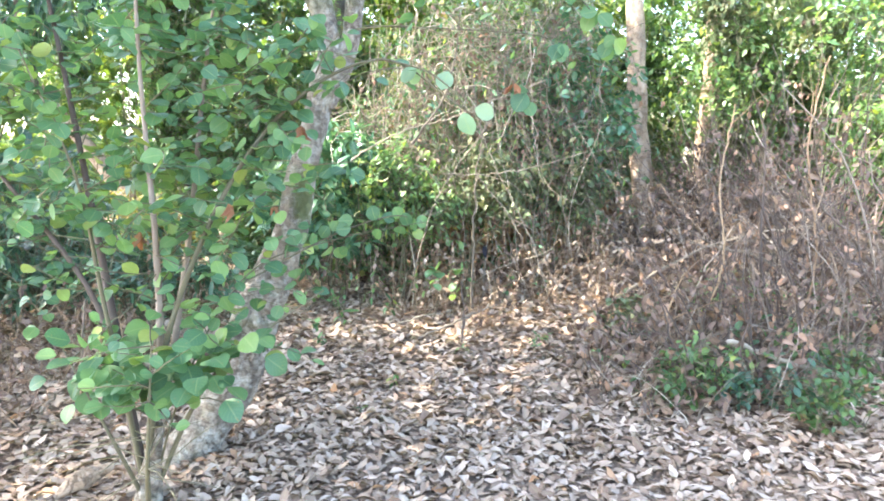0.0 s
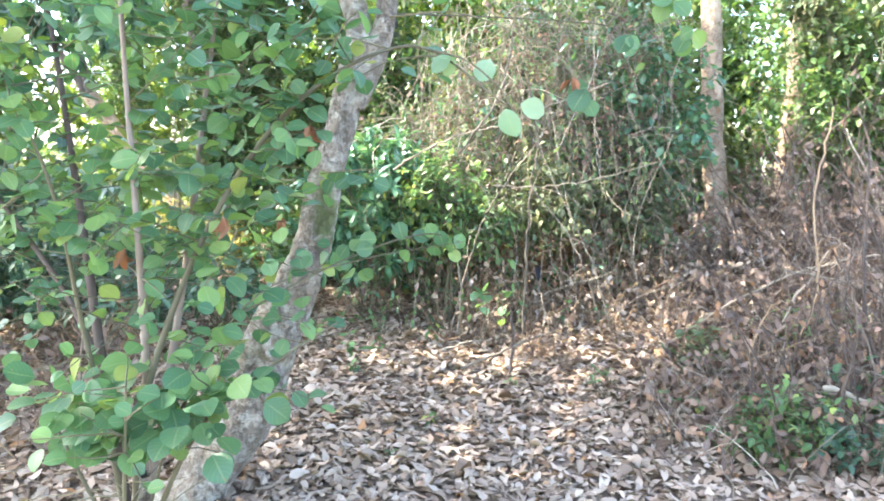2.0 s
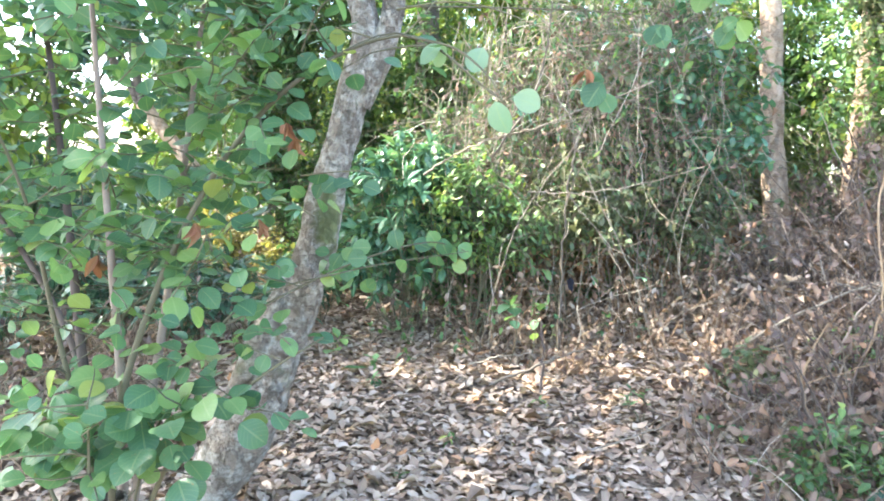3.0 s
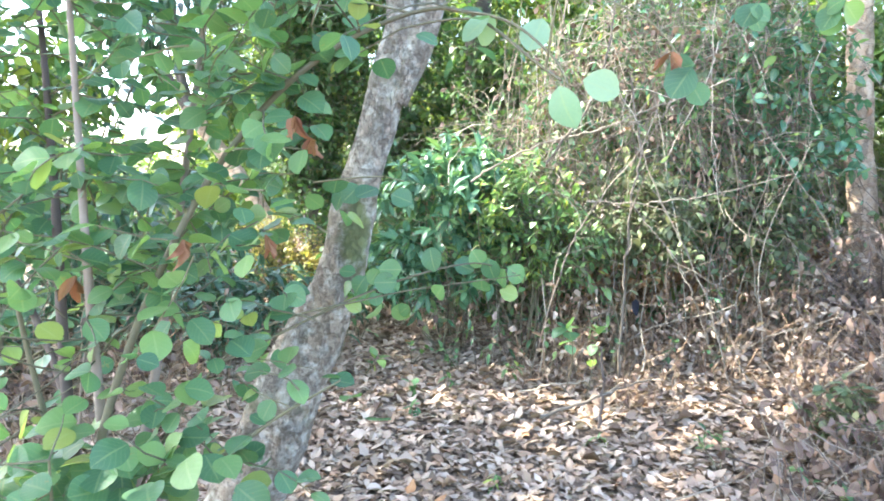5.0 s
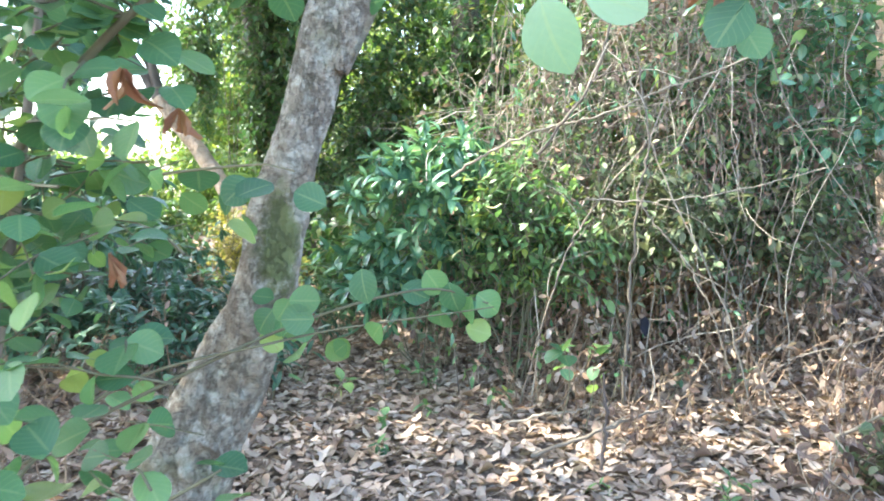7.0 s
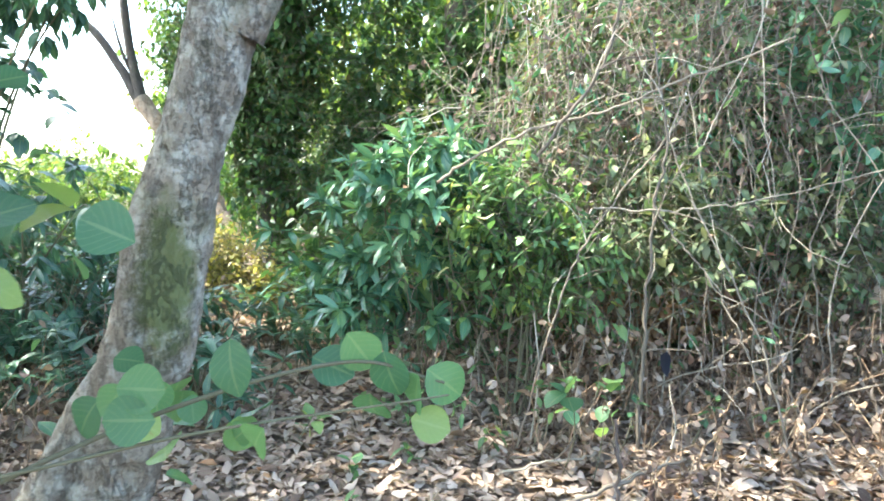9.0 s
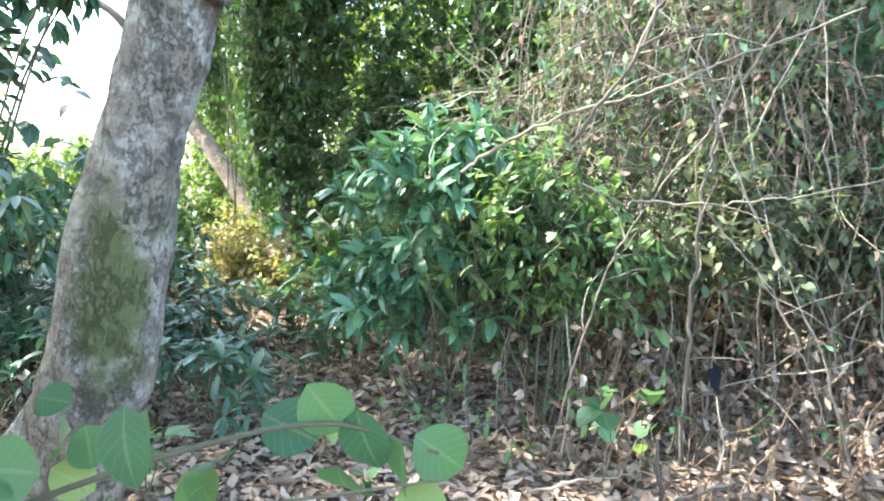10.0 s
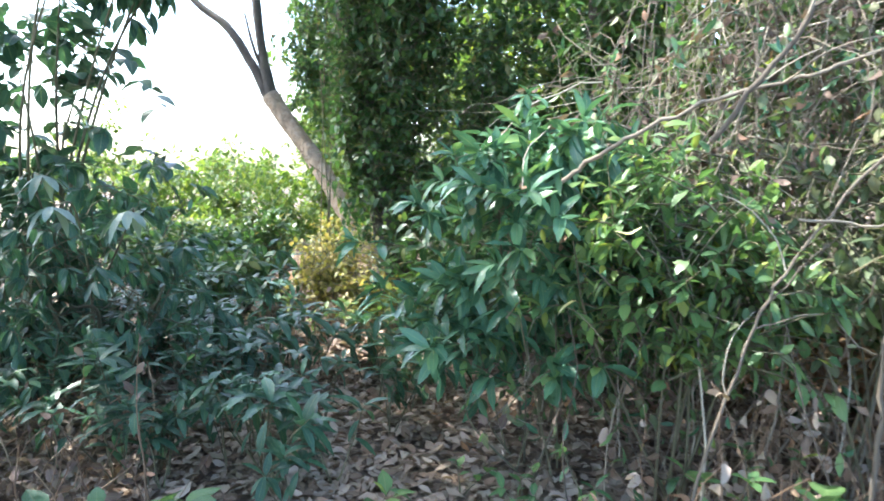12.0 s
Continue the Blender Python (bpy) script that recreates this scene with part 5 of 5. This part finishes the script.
    for _ in range(90):
        y = rng.uniform(2.3, 2.8)
        q = wander((min(-0.06, 0.03 - 1.04 * (y - 2.1)) - abs(rng.normal(0, 0.3)) - 0.06, y, rng.uniform(1.0, 2.15)), rng.normal(0, 1, 3) * np.array([1, 0.7, 0.5]), rng.uniform(0.12, 0.25), 5, rng, 0.15, 0.04)
        if q[-1][2] < 1.45 and q[-1][0] > -0.5:
            continue
        tw.append((q - b, np.linspace(0.0024, 0.0012, 5)))
        for a in range(1, 5):
            if not in_the_way(q[a]):
                P.append(q[a]), D.append(rng.normal(0, 1, 3) * np.array([1, 1, 0.5]) + np.array([0, 0, -0.35])), N.append(np.array([0, -0.45, 1]) + rng.normal(0, 0.4, 3)), S.append(rng.uniform(0.04, 0.07))
    P, D, N, S = np.array(P), np.array(D), np.array(N), np.array(S)
    keep = (P[:, 2] > 0.74) & ((P[:, 2] > 1.3) | (P[:, 0] > -0.75) | (rng.rand(len(P)) < 0.35))
    P, D, N, S = P[keep], D[keep], N[keep], S[keep]
    for c, n in [((-0.80, 2.36, 0.86), 34), ((-1.0, 2.4, 0.82), 36), ((-1.22, 2.46, 0.84), 30), ((-0.92, 2.42, 0.95), 22), ((-1.1, 2.3, 0.9), 20), ((-0.72, 2.4, 0.98), 12)]:
        for _ in range(n):
            a = rng.normal(0, 1, 3)
            P = np.vstack([P, np.array(c) + a * np.array([0.07, 0.06, 0.045])])
            D, N, S = np.vstack([D, a * np.array([1, 1, 0.4]) + np.array([0, -0.3, -0.35])]), np.vstack([N, np.array([0, -0.5, 1]) + rng.normal(0, 0.35, 3)]), np.append(S, rng.uniform(0.06, 0.088))
    part("base", trunk_mesh("base", np.array([g, (-1.08, 2.57, 0.42), (-1.02, 2.5, 0.62)]) - b, [0.05, 0.034, 0.02], 9.0, 16, 8, 0.25, 0.3), BARK, t, "stout bark-covered foot of the sapling")
    part("twigwork", tubes_mesh("twigwork", tw, 4), TWIG_GREEN, t, kind="stuff")
    near = np.argsort(np.linalg.norm(P - np.array([-0.45, 2.4, 1.35]), axis=1))
    single, rest = near[:290], near[290:]
    part("foliage", leaves_mesh("foliage", ROUND, P[rest] - b, D[rest], N[rest], S[rest], rng), GREEN_ROUND, t, kind="stuff")
    meshes = [leaves_mesh("round_leaf", [sh], [(0, 0, 0)], [(0, 1, 0)], [(0, 0, 1)], [1], rng) for sh in ROUND]
    X, Y, Z = frames_of(D[single], N[single])
    for j, i in enumerate(single):
        ob = part("leaf", meshes[rng.randint(len(meshes))], GREEN_ROUND, t)
        m = Matrix.Identity(4)
        for a in range(3):
            m[a][0], m[a][1], m[a][2], m[a][3] = X[j][a] * S[i], Y[j][a] * S[i], Z[j][a] * S[i], P[i][a] - b[a]
        ob.matrix_local = m


sapling()


def sprig(points, leaf_at, label, seed, mat=None, size=0.085):
    """A thin overhanging twig with a few round leaves at its end."""
    rng = np.random.RandomState(seed)
    b = np.array(points[0], float)
    t = thing("overhanging_twig", label, "twig", "overhanging twigs", at=b)
    line = smooth_line(points, 8)
    twig = part("twig", tubes_mesh("twig", [(line - b, np.linspace(0.004, 0.0015, len(line)))], 6), TWIG_GREEN, t)
    me = [leaves_mesh("round_leaf", [sh], [(0, 0, 0)], [(0, 1, 0)], [(0, 0, 1)], [1], rng) for sh in ROUND]
    for c, n, *way in leaf_at:
        for _ in range(n):
            ob = part("leaf", me[rng.randint(len(me))], mat or GREEN_ROUND, twig)
            d = np.array([way[0]], float) if way else np.array([[rng.normal(0, 0.7), rng.normal(0, 0.25), -0.6 + rng.normal(0, 0.3)]])
            X, Y, Z = frames_of(d, np.array([[rng.normal(0, 0.35), -1.0, 0.45 + rng.normal(0, 0.2)]]))
            ob.rotation_euler = Matrix(np.stack([X[0], Y[0], Z[0]], -1).tolist()).to_euler()
            ob.location = np.array(c) - b + rng.normal(0, 0.015, 3)
            ob.scale = [size * rng.uniform(0.8, 1.1)] * 3


sprig([(-0.2, 2.55, 1.9), (-0.05, 2.45, 1.85), (0.045, 2.36, 1.77), (0.082, 2.305, 1.71)], [((0.08, 2.31, 1.705), 1, (0.75, 0.1, -0.3)), ((0.075, 2.3, 1.695), 1, (0.2, -0.1, -1.0)), ((-0.02, 2.42, 1.83), 1, (-0.3, 0, -0.8)), ((-0.09, 2.47, 1.86), 2)], "slender twig tip with pale mint-green leaves over the path", 225, MINT, 0.072)
sprig([(-0.75, 2.58, 1.1), (-0.42, 2.74, 1.27), (-0.2, 2.86, 1.335), (-0.08, 2.9, 1.31)], [((-0.198, 2.88, 1.37), 1), ((-0.15, 2.88, 1.36), 1), ((-0.085, 2.88, 1.325), 2), ((-0.226, 2.88, 1.32), 1), ((-0.175, 2.88, 1.30), 1), ((-0.12, 2.88, 1.28), 1), ((-0.265, 2.75, 1.35), 2), ((-0.25, 2.75, 1.31), 1), ((-0.376, 2.75, 1.315), 1), ((-0.345, 2.74, 1.31), 1), ((-0.42, 2.74, 1.31), 2)], "low twig with soft round green leaves across the trunk", 226, GREEN_ROUND, 0.055)
sprig([(-0.40, 3.2, 2.1), (-0.1, 3.02, 2.08), (0.2, 2.88, 1.94), (0.31, 2.8, 1.8)], [((0.31, 2.8, 1.79), 3)], "thin twig with round green leaves hanging over the path", 211, GREEN_ROUND, 0.075)
sprig([(-0.40, 3.22, 2.12), (0.0, 3.3, 2.12), (0.42, 3.36, 2.1), (0.52, 3.38, 2.05)], [((0.52, 3.38, 2.04), 4)], "thin twig with round green leaves over the path", 212, GREEN_ROUND, 0.075)
sprig([(-0.2, 3.3, 2.45), (0.4, 3.5, 2.45), (0.75, 3.7, 2.25), (0.85, 3.75, 2.12)], [((0.85, 3.75, 2.12), 5), ((0.75, 3.7, 2.25), 5), ((0.6, 3.6, 2.38), 5)], "leafy twig hanging into the top of the path", 213)


def lone_leaf(name, label, at, size, shape, mat, turn, k=0):
    rng = np.random.RandomState(k)
    ob = part(name, leaves_mesh(name, [shape], [(0, 0, 0)], [(0, 1, 0)], [(0, 0, 1)], [size], rng), mat)
    ob.location = at
    ob.rotation_euler = [radians(a) for a in turn]
    return tagged(ob, label, "leaf")


def withered(at, label, seed, n=3, size=0.075):
    """A bunch of shrivelled leaves hanging from a twig."""
    rng = np.random.RandomState(seed)
    t = thing("withered_leaf_bunch", label, "dead leaves", "withered bunches", at=at)
    for k in range(n):
        ob = part("leaf", leaves_mesh("leaf", [leaf_shape([0.02, 0.13, 0.17, 0.12, 0.03], rng.uniform(0.9, 2.0), rng.uniform(-0.5, 0.7), 0.09, seed + k)], [(0, 0, 0)], [(0, 0, -1)], [(rng.normal(), rng.normal(), 0)], [size * rng.uniform(0.7, 1.1)], rng), DRY_RED, t)
        ob.rotation_euler = (rng.normal(0, 0.35), rng.normal(0, 0.35), 0)


withered((-0.46, 2.41, 1.67), "shrivelled red-brown leaves hanging in the sapling", 221, 4, 0.055)
withered((-0.52, 2.62, 1.64), "shrivelled red-brown leaves hanging in the sapling", 231, 3, 0.06)
withered((-0.70, 2.38, 1.42), "shrivelled orange-brown leaves caught on a stem", 241)
withered((0.27, 2.8, 1.84), "shrivelled red-brown leaves hanging from a twig over the path", 251, 3, 0.065)
withered((-0.60, 2.55, 1.42), "shrivelled brown leaves low in the sapling", 261)
withered((-1.02, 2.45, 1.32), "shrivelled brown leaves low in the sapling", 271)
wood = tagged(part("wood_chunk", trunk_mesh("wood_chunk", [(0, 0, 0), (0.07, 0.07, 0.035), (0.15, 0.17, 0.05)], [0.01, 0.045, 0.012], 12.0, 14, 8, 0.35), BARK_TAN), "pale broken piece of wood lying on the dry leaves", "wood")
wood.location = (-1.48, 2.62, float(height(-1.45, 2.68)) + 0.03)
lone_leaf("black_leaf", "blackened curled leaf hanging in the dry stems", (0.26, 4.36, 1.02), 0.075, CURLED[0], BLACK, (-85, 0, 20))
lone_leaf("yellow_leaf", "bright yellow leaf standing out on the light shrub", (-0.40, 4.84, 1.38), 0.075, ROUND[1], PALE, (20, 10, 200), 3)
lone_leaf("yellow_leaf", "yellowing leaf low on the light shrub", (-0.55, 4.90, 1.18), 0.07, OVAL[1], PALE, (-20, 20, 120), 4)
branch([(-0.15, 4.35, 0.44), (0.1, 4.45, 0.53), (0.35, 4.6, 0.60)], 0.016, 0.01, label="thin bent stick lying over the leaf litter", seed=21, twigs=2)
branch([(0.12, 4.35, 0.41), (0.13, 4.36, 0.6), (0.12, 4.37, 0.79)], 0.014, 0.009, mat=TWIG_DARK, label="short dark upright stem in the leaf litter", seed=22, twigs=1)
dry_stems("dry_plant_patch", "fan of dry tan stems at the edge of the path", 26, (0.2, 4.5), (0.42, 4.72), 0.4, TWIG_TAN, DRY_HANG, 144, 2)


def leaf_whorl(points, n, size, seed):
    """A twig that ends in a ring of long drooping leaves."""
    rng = np.random.RandomState(seed)
    b = np.array(points[0], float)
    t = thing("drooping_leaf_whorl", "ring of long pale drooping leaves on a thin twig", "twig", "drooping leaf whorls", at=b)
    line = smooth_line(points, 8)
    twig = part("twig", tubes_mesh("twig", [(line - b, np.linspace(0.005, 0.002, len(line)))], 6), TWIG_GREEN, t)
    for k in range(n):
        a = 2 * math.pi * (k + rng.uniform(-0.2, 0.2)) / n
        me = leaves_mesh("leaf", [LANCE[k % 3]], [(0, 0, 0)], [(math.cos(a), math.sin(a), -0.2 - 0.25 * rng.rand())], [(0, 0, 1)], [size * rng.uniform(0.8, 1.1)], rng)
        ob = part("leaf", me, BLUE_PALE, twig)
        ob.location = line[-1] - b


leaf_whorl([(-2.7, 5.0, 1.1), (-2.45, 4.75, 1.4), (-2.19, 4.47, 1.42)], 7, 0.125, 401)
leaf_whorl([(-2.6, 5.0, 1.1), (-2.2, 4.8, 1.38), (-1.93, 4.55, 1.41)], 7, 0.12, 402)
leaf_whorl([(-2.9, 5.0, 1.2), (-2.75, 4.8, 1.5), (-2.55, 4.7, 1.52)], 6, 0.125, 403)
